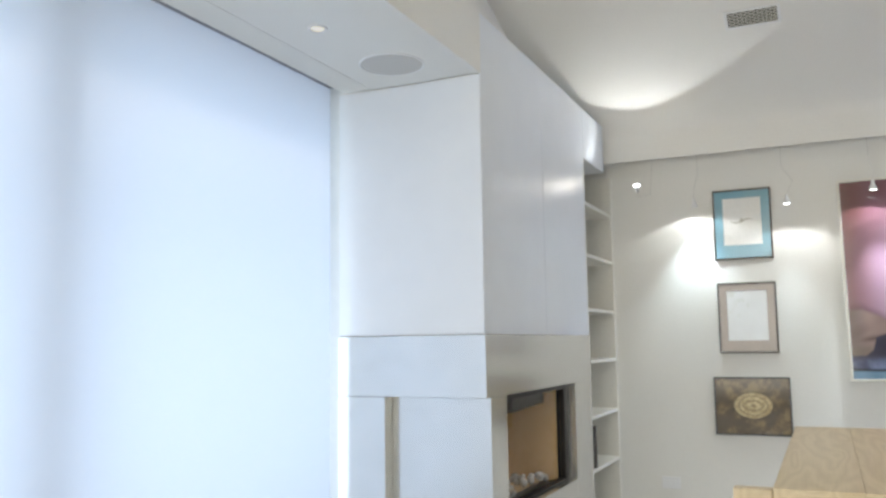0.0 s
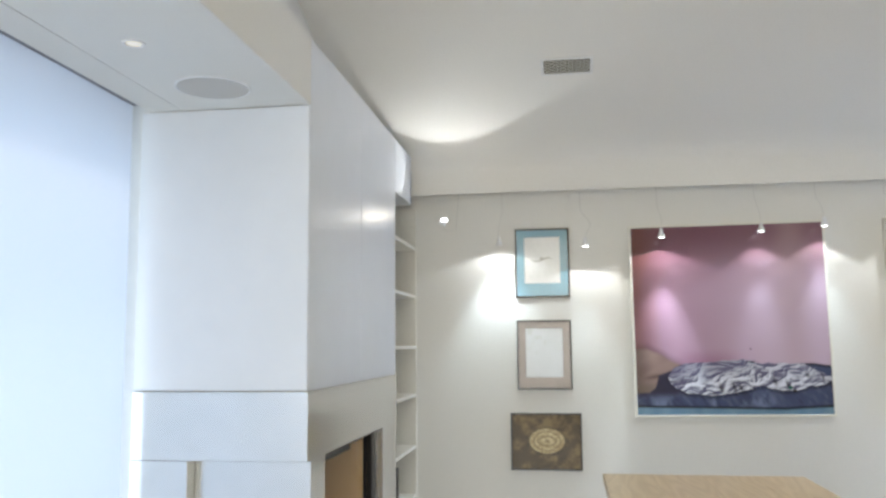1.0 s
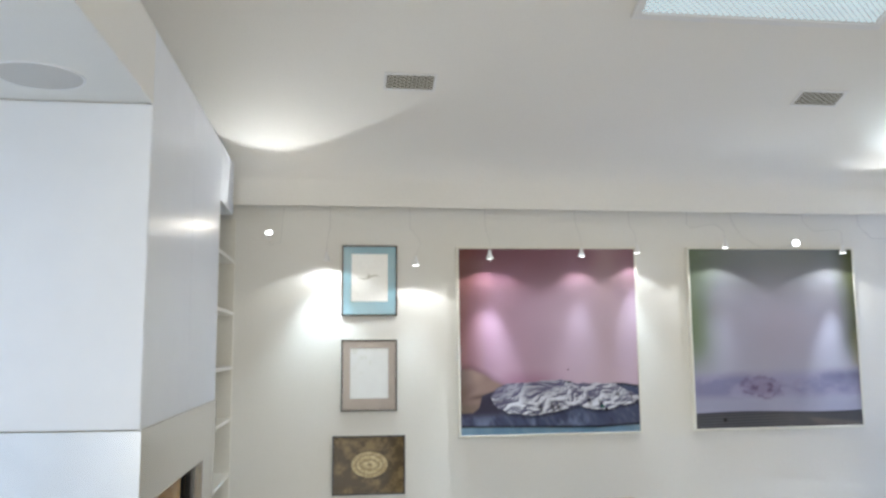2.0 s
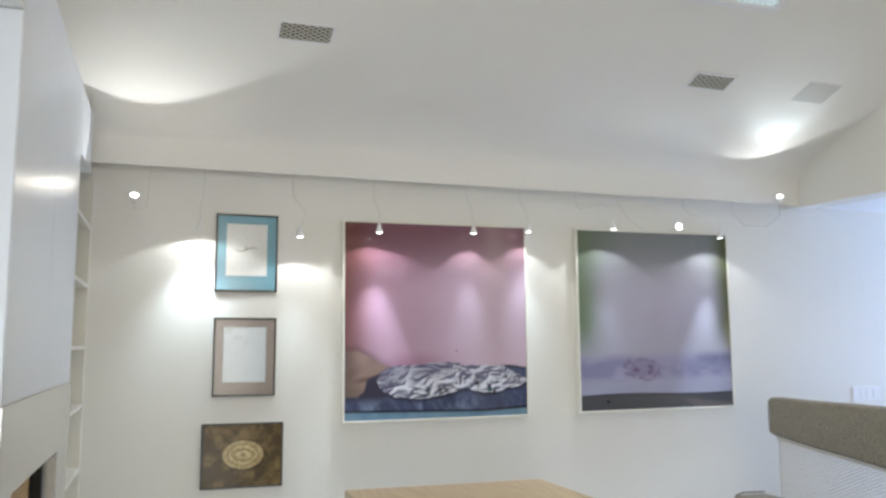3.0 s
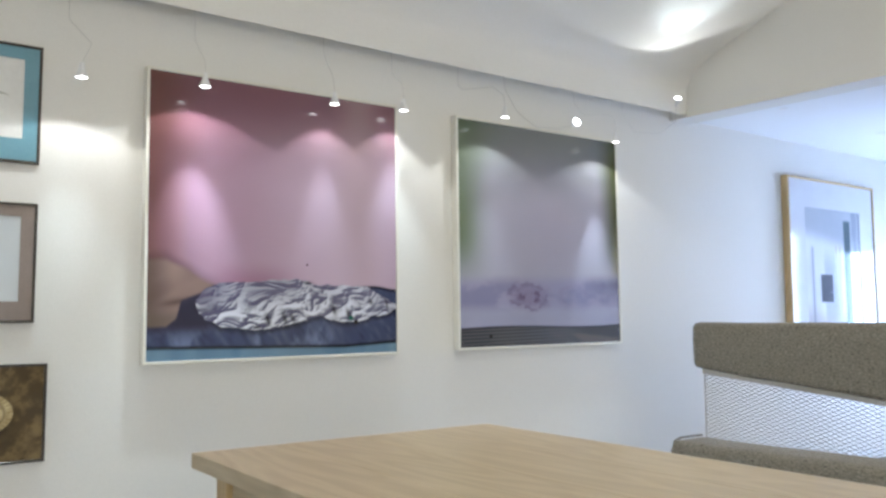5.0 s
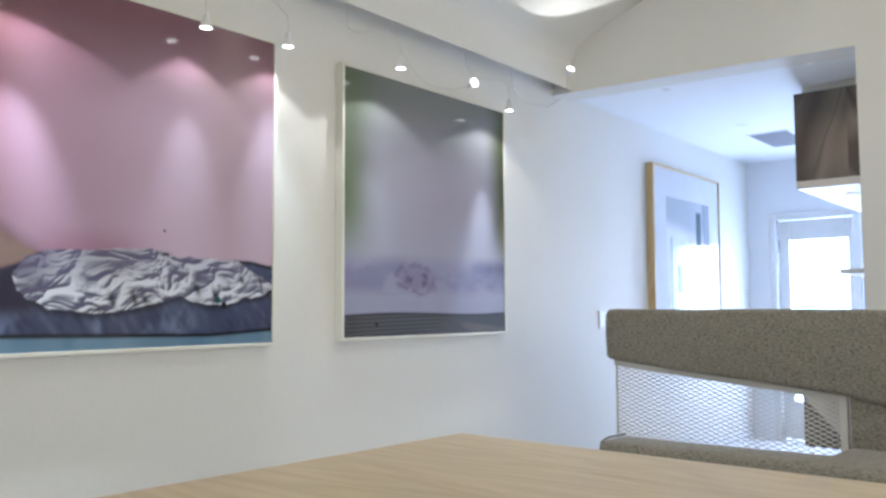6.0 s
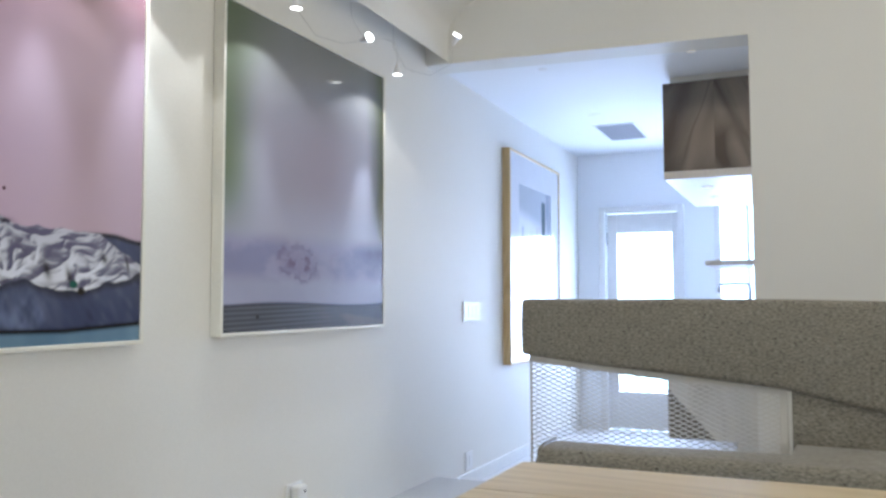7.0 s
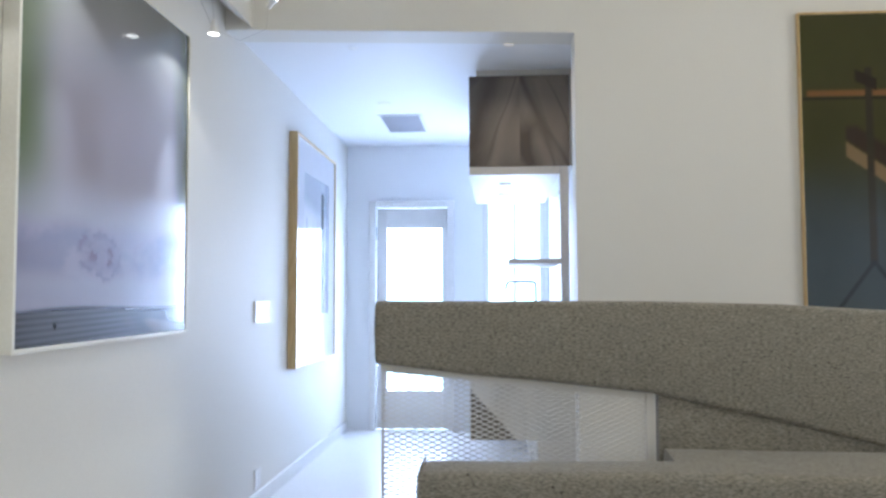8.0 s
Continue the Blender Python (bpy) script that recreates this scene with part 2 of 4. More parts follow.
VENEER = veneer_panel("feather_veneer", (0.085, 0.068, 0.054), (0.225, 0.19, 0.155), 4.53, 0.33, 6.0)
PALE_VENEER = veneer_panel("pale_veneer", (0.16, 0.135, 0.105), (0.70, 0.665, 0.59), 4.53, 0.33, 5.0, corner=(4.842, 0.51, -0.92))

# ---- builders ----


def solid(boxes, bevel=0.0, seg=2):
    """One bmesh of axis-aligned boxes given by their low and high corners."""
    bm = bmesh.new()
    for (x0, y0, z0), (x1, y1, z1) in boxes:
        bmesh.ops.create_cube(bm, size=1.0, matrix=Matrix.LocRotScale(((x0 + x1) / 2, (y0 + y1) / 2, (z0 + z1) / 2), None, (x1 - x0, y1 - y0, z1 - z0)))
    if bevel:
        bmesh.ops.bevel(bm, geom=bm.edges[:], offset=bevel, segments=seg, affect="EDGES", profile=0.5)
    return bm


def prism(points, axis, a, b):
    """A closed outline in the two other axes, drawn out along one axis from a to b."""
    bm = bmesh.new()
    order = {0: lambda p, s: (s, p[0], p[1]), 1: lambda p, s: (p[0], s, p[1]), 2: lambda p, s: (p[0], p[1], s)}[axis]
    lo = [bm.verts.new(order(p, a)) for p in points]
    hi = [bm.verts.new(order(p, b)) for p in points]
    n = len(points)
    bm.faces.new(lo)
    bm.faces.new(hi[::-1])
    for i in range(n):
        bm.faces.new((lo[(i + 1) % n], lo[i], hi[i], hi[(i + 1) % n]))
    bmesh.ops.recalc_face_normals(bm, faces=bm.faces[:])
    return bm


def tube(points, radius, sides=8):
    """A round rod along a line of points."""
    bm = bmesh.new()
    pts = [Vector(p) for p in points]
    rings = []
    for i, p in enumerate(pts):
        d = (pts[min(i + 1, len(pts) - 1)] - pts[max(i - 1, 0)]).normalized()
        side = d.cross(Vector((0.31, 0.17, 0.93))).normalized()
        up = side.cross(d)
        rings.append([bm.verts.new(p + radius * (math.cos(k * math.tau / sides) * side + math.sin(k * math.tau / sides) * up)) for k in range(sides)])
    for r0, r1 in zip(rings, rings[1:]):
        for k in range(sides):
            bm.faces.new((r0[k], r0[(k + 1) % sides], r1[(k + 1) % sides], r1[k]))
    bm.faces.new(rings[0])
    bm.faces.new(rings[-1])
    bmesh.ops.recalc_face_normals(bm, faces=bm.faces[:])
    return bm


def turned(profile, m=Matrix(), sides=24):
    """A round body from (radius, height) pairs."""
    bm = bmesh.new()
    rings = [[bm.verts.new((max(r, 1e-4) * math.cos(k * math.tau / sides), max(r, 1e-4) * math.sin(k * math.tau / sides), z)) for k in range(sides)] for r, z in profile]
    for r0, r1 in zip(rings, rings[1:]):
        for k in range(sides):
            bm.faces.new((r0[k], r0[(k + 1) % sides], r1[(k + 1) % sides], r1[k]))
    bm.faces.new(rings[0])
    bm.faces.new(rings[-1])
    bmesh.ops.recalc_face_normals(bm, faces=bm.faces[:])
    bm.transform(m)
    return bm


def smooth(bm, angle=35):
    for f in bm.faces:
        f.smooth = True
    for e in bm.edges:
        if len(e.link_faces) == 2 and e.calc_face_angle(0) > radians(angle):
            e.smooth = False
    return bm


def thing(name, at, label, category, group="", kind=""):
    ob = new(name)
    ob.location = at
    ob.empty_display_size = 0.1
    return tagged(ob, label, category, group, kind)


def part(name, bm, mat, parent, label="", kind=""):
    """One mesh under a thing or a part; its vertices are in world places."""
    me = bpy.data.meshes.new(name)
    bm.to_mesh(me)
    bm.free()
    me.materials.append(mat)
    ob = new(name, me)
    if parent:
        ob.parent = parent
        base = parent.location.copy()
        up = parent
        while up.parent:
            up = up.parent
            base = up.location.copy()
        ob.matrix_parent_inverse = Matrix.Translation(-base) if not parent.parent and parent.type == "EMPTY" else Matrix()
    return tagged(ob, label, kind=kind)


def structure(name, bm, mat, label, category):
    return tagged(part(name, bm, mat, None), label, category, kind="structure")

# ---- the room's shell ----
NORTH, FACE, FRONT, EAST = 6.072, -1.41, 3.502, 3.80
SLOPE = 0.36


def ceiling_height(y):
    return 3.14 + SLOPE * (4.85 - y)


structure("floor", solid([((-2.6, -2.8, -0.25), (3.87, NORTH, 0.0))]), FLOOR, "smooth grey floor of the living room", "floor")
structure("floor_hall", solid([((3.87, 3.9, -0.40), (7.9, NORTH, -0.15))]), PALE, "pale floor of the hall, one step down", "floor")
structure("wall_north", solid([((-2.6, NORTH, -0.4), (7.4, NORTH + 0.2, 3.2))]), PAINT, "white painted wall hung with pictures", "wall")
structure("wall_south", solid([((-2.6, -2.8, 0), (-2.25, -2.6, 4.6)), ((0.35, -2.8, 0), (4.0, -2.6, 4.6)), ((-2.25, -2.8, 0), (0.35, -2.6, 0.25)), ((-2.25, -2.8, 3.25), (0.35, -2.6, 4.6))]), PAINT, "white painted wall behind the dining room", "wall")
bm = solid([((EAST, -2.6, 0), (EAST + 0.2, 4.27, 4.6))])
hd = prism([(4.27, 2.415), (5.93, 2.44), (5.93, 3.2), (4.27, 3.8)], 0, EAST, EAST + 0.2)
me = bpy.data.meshes.new("tmp")
hd.to_mesh(me)
hd.free()
bm.from_mesh(me)
me2 = prism([(5.93, 2.44), (NORTH, 2.44), (NORTH, 3.2), (5.93, 3.2)], 0, EAST, EAST + 0.2)
me2.to_mesh(me)
me2.free()
bm.from_mesh(me)
for v in bm.verts:
    v.co.x -= 0.05 * max(0.0, v.co.y - 4.27)
structure("wall_east", bm, PAINT, "white painted wall with a wide opening to the hall", "wall")
structure("wall_west_upper", solid([((-1.98, -2.6, 2.72), (-1.78, NORTH, 4.6))]), PAINT, "white painted wall above the window soffit", "wall")
structure("wall_west", solid([((-2.5, -2.6, 2.42), (-2.301, NORTH, 2.72)), ((-2.5, -2.6, -0.2), (-2.3, -2.3, 2.42)), ((-2.5, 3.521, 0), (-2.3, NORTH, 2.42))]), PAINT, "white painted window wall", "wall")

# ceiling: upright cove at the picture wall, rounding over into a long slope
prof = [(5.93, 2.452), (5.93, 2.62)]
for i in range(1, 9):
    s = i / 8
    prof.append(((1 - s) ** 2 * 5.93 + 2 * s * (1 - s) * 5.915 + s * s * 5.55, (1 - s) ** 2 * 2.62 + 2 * s * (1 - s) * 2.765 + s * s * ceiling_height(5.55)))
prof += [(3.0, ceiling_height(3.0)), (1.9, ceiling_height(1.9)), (1.4, ceiling_height(1.75)), (-2.6, 3.35)]
outer = [(-2.6, 4.7), (NORTH, 4.7), (NORTH, 2.56), (5.937, 2.456)]
bm = prism(prof + outer, 0, -2.0, EAST + 0.05)
structure("ceiling", smooth(bm, 25), CEIL, "white sloping ceiling with a rounded cove", "ceiling")

structure("trim_soffit", solid([((-1.996, -2.6, 2.42), (FACE, FRONT - 0.002, 2.72)), ((-2.3, -2.6, 2.58), (-1.996, FRONT - 0.002, 2.72)), ((-2.150, -2.6, 2.421), (-2.001, FRONT - 0.014, 2.579))]), PAINT, "white plaster soffit above the window", "soffit")

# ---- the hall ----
structure("ceiling_hall", solid([((EAST + 0.06, 3.9, 2.475), (7.6, NORTH, 2.6))]), HALL_LIFTED, "white flat ceiling of the hall", "ceiling")
structure("wall_hall_end", solid([((7.2, 5.80, -0.4), (7.4, NORTH, 2.6)), ((7.2, 5.13, 1.90), (7.4, 5.80, 2.6)), ((7.2, 4.80, -0.4), (7.4, 5.13, 2.6)), ((7.2, 3.9, -0.4), (7.4, 4.80, 0.75)), ((7.2, 3.9, 2.05), (7.4, 4.80, 2.6)), ((7.2, 3.9, 0.75), (7.4, 4.24, 2.05))]), HALL_LIFTED, "white painted end wall of the hall", "wall")
structure("wall_kitchen", solid([((4.0, 3.9, -0.4), (7.2, 4.20, 2.6))]), HALL_LIFTED, "white painted side wall of the kitchen", "wall")
structure("baseboard_hall", solid([((3.9, NORTH - 0.014, -0.15), (7.2, NORTH, -0.06))], 0.003, 1), SATIN, "low white baseboard in the hall", "baseboard")


def far_door():
    d = thing("door_1", (7.25, 5.47, -0.15), "white door with a large bright glass pane", "door", kind="structure")
    part("door_casing", solid([((7.16, 5.80, -0.15), (7.215, 5.86, 1.96)), ((7.16, 5.07, -0.15), (7.215, 5.13, 1.96)), ((7.16, 5.13, 1.90), (7.215, 5.80, 1.96))], 0.006), SATIN, d)
    leaf = part("door_leaf", solid([((7.23, 5.70, -0.14), (7.27, 5.795, 1.895)), ((7.23, 5.135, -0.14), (7.27, 5.185, 1.895)), ((7.23, 5.185, 1.708), (7.27, 5.70, 1.895)), ((7.23, 5.185, -0.14), (7.27, 5.70, 0.205))], 0.004), SATIN, d)
    part("door_pane", solid([((7.246, 5.185, 0.205), (7.254, 5.70, 1.708))]), GLASS, leaf).visible_shadow = False
    part("door_handle", tube([(7.225, 5.16, 0.86), (7.17, 5.16, 0.86), (7.17, 5.26, 0.86)], 0.009), CHROME, leaf, "slim steel lever handle")
    part("hinge", solid([((7.222, 5.79, 1.60), (7.232, 5.81, 1.72))], 0.002, 1), CHROME, leaf)


def kitchen_window():
    w = thing("window_1", (7.3, 4.52, 0.75), "bright white-framed kitchen window above the counter", "window", kind="structure")
    part("window_frame", solid([((7.19, 4.24, 0.75), (7.27, 4.29, 2.05)), ((7.19, 4.75, 0.75), (7.27, 4.80, 2.05)), ((7.19, 4.29, 2.0), (7.27, 4.75, 2.05)), ((7.19, 4.29, 0.75), (7.27, 4.75, 0.80)), ((7.21, 4.50, 0.80), (7.25, 4.53, 2.0))], 0.004), SATIN, w)
    part("window_pane", solid([((7.255, 4.29, 0.80), (7.26, 4.75, 2.0))]), GLASS, w).visible_shadow = False
    part("window_sill", solid([((7.12, 4.22, 0.72), (7.28, 4.82, 0.75))], 0.005), SATIN, w)


def wide_window():
    w = thing("window_2", (-2.4, 0.5, 0.0), "tall window divided by slim posts behind the blind", "window", kind="structure")
    part("window_frame", solid([((-2.46, -2.3, 0.0), (-2.38, 3.520, 0.08)), ((-2.46, -2.3, 2.30), (-2.38, 3.520, 2.40)), ((-2.46, -2.3, 0.08), (-2.38, -2.22, 2.30)), ((-2.46, 3.501, 0.08), (-2.38, 3.520, 2.30))], 0.004), SATIN, w)
    for y in (-1.35, -0.35, 0.70, 1.84):
        part("mullion", solid([((-2.46, y - 0.085, 0.08), (-2.32, y + 0.085, 2.30))], 0.004), SATIN, w)
    part("window_pane", solid([((-2.425, -2.22, 0.08), (-2.419, 3.501, 2.30))]), GLASS, w).visible_shadow = False


def roller_blind():
    b = thing("roller_blind", (-2.2, 0.5, 2.42), "pale translucent roller blind drawn over the tall window", "blind")
    bm = bmesh.new()
    ny, nz = 90, 24
    grid = [[bm.verts.new((-2.178 + 0.002 * math.sin(2.1 * y + 0.7 * z) + 0.001 * math.sin(7.3 * y), y, z)) for z in np.linspace(0.04, 2.45, nz)] for y in np.linspace(-2.5, 3.398, ny)]
    for i in range(ny - 1):
        for j in range(nz - 1):
            bm.faces.new((grid[i][j], grid[i + 1][j], grid[i + 1][j + 1], grid[i][j + 1]))
    part("cloth", smooth(bm), BLIND, b)
    part("bottom_bar", solid([((-2.188, -2.5, 0.015), (-2.168, 3.398, 0.045))], 0.004), WHITE_METAL, b)
    # dark grey stands in for the shaded gap between soffit strip and blind
    part("shaded_head_rail", solid([((-2.196, -2.5, 2.424), (-2.153, 3.398, 2.48))], 0.002), RETURN, b, "head rail coloured dark for the shade in the slot")


far_door()
kitchen_window()
wide_window()
roller_blind()


# unseen window, added only to give the rear fill lamp an opening
def rear_fill_opening():
    w = thing("rear_fill_window", (-0.95, -2.7, 0.25), "unseen white-framed window added round the rear fill lamp", "window", kind="structure")
    part("window_frame", solid([((-2.25, -2.70, 0.25), (-2.19, -2.62, 3.25)), ((0.29, -2.70, 0.25), (0.35, -2.62, 3.25)), ((-2.19, -2.70, 3.19), (0.29, -2.62, 3.25)), ((-2.19, -2.70, 0.25), (0.29, -2.62, 0.31))], 0.004), SATIN, w)


rear_fill_opening()
structure("backdrop", solid([((7.75, 3.8, -0.45), (7.8, 6.2, 2.7))]), glowing("outdoor_light", (0.74, 0.97, 1.0), 0.98), "plain bright daylight outside the door and window", "backdrop")
structure("backdrop_window", solid([((-3.4, -3.0, -0.45), (-3.35, 4.2, 2.7))]), glowing("garden_light", (0.66, 0.84, 1.0), 0.4), "plain pale daylight outside the tall window", "backdrop")
structure("ground", solid([((-60, -60, -0.6), (60, 60, -0.45))]), grained("garden_ground", (0.12, 0.13, 0.08), (0.2, 0.2, 0.14), 0.9, 5, 0.2), "plain ground outside the house", "ground")


# ---- fireplace and bookcase ----
def fireplace():
    f = thing("fireplace", (-1.8, 4.3, 0.0), "white built-in fireplace wall with a glass-fronted stove", "fireplace")
    back = -2.28
    # carcass: upper block, lintel band, sides round the stove opening
    seam, proud = 1.193, 0.022
    part("upper_body", solid([((back, FRONT, seam + 0.005), (FACE - 0.022, 5.295, 2.42)), ((back, FRONT, 2.42), (FACE - 0.022, 5.295, 2.716))]), SATIN, f)
    part("side_panel", solid([((-2.182, FRONT - 0.012, seam + 0.003), (FACE - 0.001, FRONT - 0.001, 2.414))], 0.002, 1), LACQUER, f)
    part("cupboard_door", solid([((FACE - 0.02, FRONT, seam + 0.003), (FACE, 4.4085, 2.718))], 0.002, 1), LACQUER, f)
    part("cupboard_door", solid([((FACE - 0.02, 4.4105, seam + 0.003), (FACE, 5.297, 2.718))], 0.002, 1), LACQUER, f)
    part("lintel", solid([((-2.182, FRONT - proud, 0.907), (FACE + 0.008, 5.297, seam))], 0.002, 1), PEARL, f)
    part("channel", solid([((back - 0.01, FRONT + 0.001, 0.0), (-2.17, FRONT + 0.03, 2.41))]), PLASTIC, f)
    part("groove", solid([((back + 0.1, FRONT + 0.004, seam - 0.002), (FACE - 0.004, 5.29, seam + 0.006))]), BEIGE, f)
    part("jamb", solid([((-2.182, FRONT - proud, 0.0), (-1.922, FRONT + 0.10, 0.906))], 0.002, 1), PEARL, f)
    part("niche_back", solid([((-1.921, FRONT + 0.05, 0.0), (FACE + 0.001, FRONT + 0.10, 0.906))], 0.002, 1), PEARL, f)
    part("pier", solid([((-1.60, FRONT + 0.101, 0.0), (FACE, 3.76, 0.906))], 0.002, 1), PEARL, f)
    part("pier", solid([((-1.60, 4.935, 0.0), (FACE, 5.297, 0.906))], 0.002, 1), PEARL, f)
    part("hearth_panel", solid([((-1.60, 3.762, 0.0), (FACE, 4.933, 0.335))], 0.002, 1), PEARL, f)
    # stove: black steel frame set back in the opening, tan lining, pale stones
    x = FACE - 0.05
    st = part("stove_frame", solid([((x - 0.05, 3.762, 0.337), (x, 3.81, 0.903)), ((x - 0.05, 4.86, 0.337), (x, 4.933, 0.903)), ((x - 0.08, 3.81, 0.872), (x, 4.86, 0.903)), ((x - 0.05, 3.81, 0.337), (x, 4.86, 0.350))], 0.004), BLACK, f, "black steel stove frame")
    part("baffle", prism([(x - 0.12, 0.870), (x - 0.40, 0.870), (x - 0.40, 0.70), (x - 0.12, 0.79)], 1, 3.74, 4.84), BLACK, f)
    part("stove_glass", solid([((x - 0.03, 3.812, 0.352), (x - 0.025, 4.858, 0.870))]), GLASS, st).visible_shadow = False
    part("firebox_back", solid([((x - 0.47, 3.70, 0.31), (x - 0.43, 4.90, 0.90))]), TAN, f, "tan fireclay lining")
    part("firebox_side", solid([((x - 0.43, 4.86, 0.31), (x - 0.052, 4.90, 0.90))]), TAN, f)
    part("firebox_side", solid([((x - 0.43, 3.70, 0.31), (x - 0.11, 3.74, 0.90))]), TAN, f)
    part("firebox_floor", solid([((x - 0.43, 3.74, 0.30), (x - 0.06, 4.86, 0.335))]), TAN, f)
    rnd = random.Random(4)
    for i in range(46):
        bm = bmesh.new()
        bmesh.ops.create_icosphere(bm, subdivisions=1, radius=1.0)
        s = rnd.uniform(0.014, 0.028)
        for v in bm.verts:
            v.co *= rnd.uniform(0.85, 1.15)
        bm.transform(Matrix.LocRotScale((x - rnd.uniform(0.09, 0.38), rnd.uniform(3.80, 4.76), 0.345 + rnd.uniform(0, 0.035)), Euler((rnd.random() * 3, rnd.random() * 3, 0)), (s * 1.3, s, s * 0.6)))
        part("pebble", smooth(bm, 80), STONE, f)


def bookcase():
    b = thing("bookcase", (-1.6, 5.66, 0.0), "white built-in bookcase with open, mostly empty shelves", "bookcase")
    part("back_panel", solid([((-1.78, 5.30, 0.0), (-1.76, NORTH - 0.002, 2.37))]), LIMED, b)
    part("side_panel", solid([((-1.76, 5.30, 0.0), (FACE - 0.002, 5.318, 2.37))], 0.001, 1), LIMED, b)
    part("side_panel", solid([((-1.76, NORTH - 0.022, 0.0), (FACE - 0.002, NORTH - 0.002, 2.37))], 0.001, 1), LIMED, b)
    part("header", solid([((-2.28, 5.30, 2.37), (FACE, 5.86, 2.718))], 0.002, 1), LACQUER, b)
    for z in (0.02, 0.33, 0.671, 1.032, 1.373, 1.735, 2.084):
        part("shelf", solid([((-1.76, 5.319, z - 0.022), (FACE - 0.003, NORTH - 0.023, z))], 0.0015, 1), LIMED, b)


fireplace()
bookcase()
bk = thing("book", (-1.55, 5.37, 0.33), "black upright book on the white bookcase shelf", "book")
part("cover", solid([((-1.63, 5.335, 0.332), (-1.425, 5.343, 0.60)), ((-1.63, 5.442, 0.332), (-1.425, 5.45, 0.60)), ((-1.427, 5.335, 0.332), (-1.42, 5.45, 0.60))], 0.002, 1), BLACK, bk)
part("pages", solid([((-1.625, 5.344, 0.336), (-1.43, 5.441, 0.595))]), SATIN, bk, "pale page block")

# ---- soffit fittings ----


def round_grille(at, r):
    g = thing("ceiling_speaker", at, "round pale grey speaker grille set in the white soffit", "speaker")
    part("rim", turned([(r, 0.0), (r, -0.003), (r - 0.004, -0.005), (r - 0.008, -0.003), (r - 0.008, 0.0)], Matrix.Translation(at), 40), PLASTIC, g)
    part("grille", smooth(turned([(0, -0.003), (r - 0.01, -0.003), (r - 0.01, -0.0005), (0, -0.0005)], Matrix.Translation(at), 40)), GREYMESH, g)


def downlight(at, r=0.04, glow=2.5):
    g = thing("downlight", at, "small round recessed downlight with a white rim", "lamp")
    part("rim", smooth(turned([(r, 0.0), (r, -0.004), (r - 0.006, -0.006), (r - 0.014, -0.002), (r - 0.014, 0.0)], Matrix.Translation(at), 28)), PLASTIC, g)
    part("lens", turned([(0, -0.002), (r - 0.015, -0.002), (r - 0.015, -0.0005), (0, -0.0005)], Matrix.Translation(at), 20), glowing("downlight_lens", (1.0, 0.9, 0.72), glow), g)


round_grille((-1.726, 3.205, 2.42), 0.15)
downlight((-1.785, 2.69, 2.42), 0.04, 0.35)
downlight((4.155, 4.60, 2.475), 0.04, 0.7)
lamp("downlight_beam", "SPOT", look((4.155, 4.60, 2.45), (4.20, 4.58, 0)), 6, (1.0, 0.86, 0.66), cone=150, blend=0.6, r=0.03)
for px in (5.05, 5.6):
    downlight((px, 4.62, 1.808), 0.045, 1.2)
    lamp("downlight_beam", "SPOT", look((px, 4.62, 1.79), (px, 4.62, 0)), 6, (0.85, 0.92, 1.0), cone=140, blend=0.5, r=0.03)

# ---- fittings in the sloping ceiling ----
TILT_C = math.atan(SLOPE)


def on_slope(x, y):
    """A frame whose x runs along the room, y down the slope, and -z into the room."""
    return Matrix.Translation((x, y, ceiling_height(y))) @ Matrix.Rotation(-TILT_C, 4, "X")


def moved(bm, m):
    bm.transform(m)
    return bm


def lattice(w, h, dx, dy, bar, z0, z1):
    """Crossing diagonal bars that fill a rectangle round the middle."""
    bm = bmesh.new()
    k = dy / dx
    span = h / 2 + k * w / 2
    n = int(span / dy) + 1
    for sgn in (1, -1):
        for i in range(-n, n + 1):
            c = i * dy
            pts = []
            for x in (-w / 2, w / 2):
                y = sgn * k * x + c
                if y > h / 2:
                    x, y = sgn * (h / 2 - c) / k, h / 2
                if y < -h / 2:
                    x, y = sgn * (-h / 2 - c) / k, -h / 2
                pts.append(Vector((x, y, 0)))
            d = pts[1] - pts[0]
            if d.length < bar * 2 or abs(pts[0].x) > w / 2 + 1e-4 or abs(pts[1].x) > w / 2 + 1e-4:
                continue
            s = d.normalized().cross(Vector((0, 0, 1))) * bar / 2
            zz = 0.0004 if sgn > 0 else 0.0
            lo = [bm.verts.new(p + q + Vector((0, 0, z0 + zz))) for p, q in ((pts[0], s), (pts[1], s), (pts[1], -s), (pts[0], -s))]
            hi = [bm.verts.new(v.co + Vector((0, 0, z1 - z0))) for v in lo]
            bm.faces.new(lo)
            bm.faces.new(hi[::-1])
            for a in range(4):
                bm.faces.new((lo[a], lo[(a + 1) % 4], hi[(a + 1) % 4], hi[a]))
    bmesh.ops.recalc_face_normals(bm, faces=bm.faces[:])
    return bm


def ring(w, h, edge, z0, z1, bevel=0.0015):
    """A flat rectangular frame round the middle."""
    return solid([((-w / 2, -h / 2, z0), (w / 2, -h / 2 + edge, z1)), ((-w / 2, h / 2 - edge, z0), (w / 2, h / 2, z1)), ((-w / 2, -h / 2 + edge, z0), (-w / 2 + edge, h / 2 - edge, z1)), ((w / 2 - edge, -h / 2 + edge, z0), (w / 2, h / 2 - edge, z1))], bevel, 1)


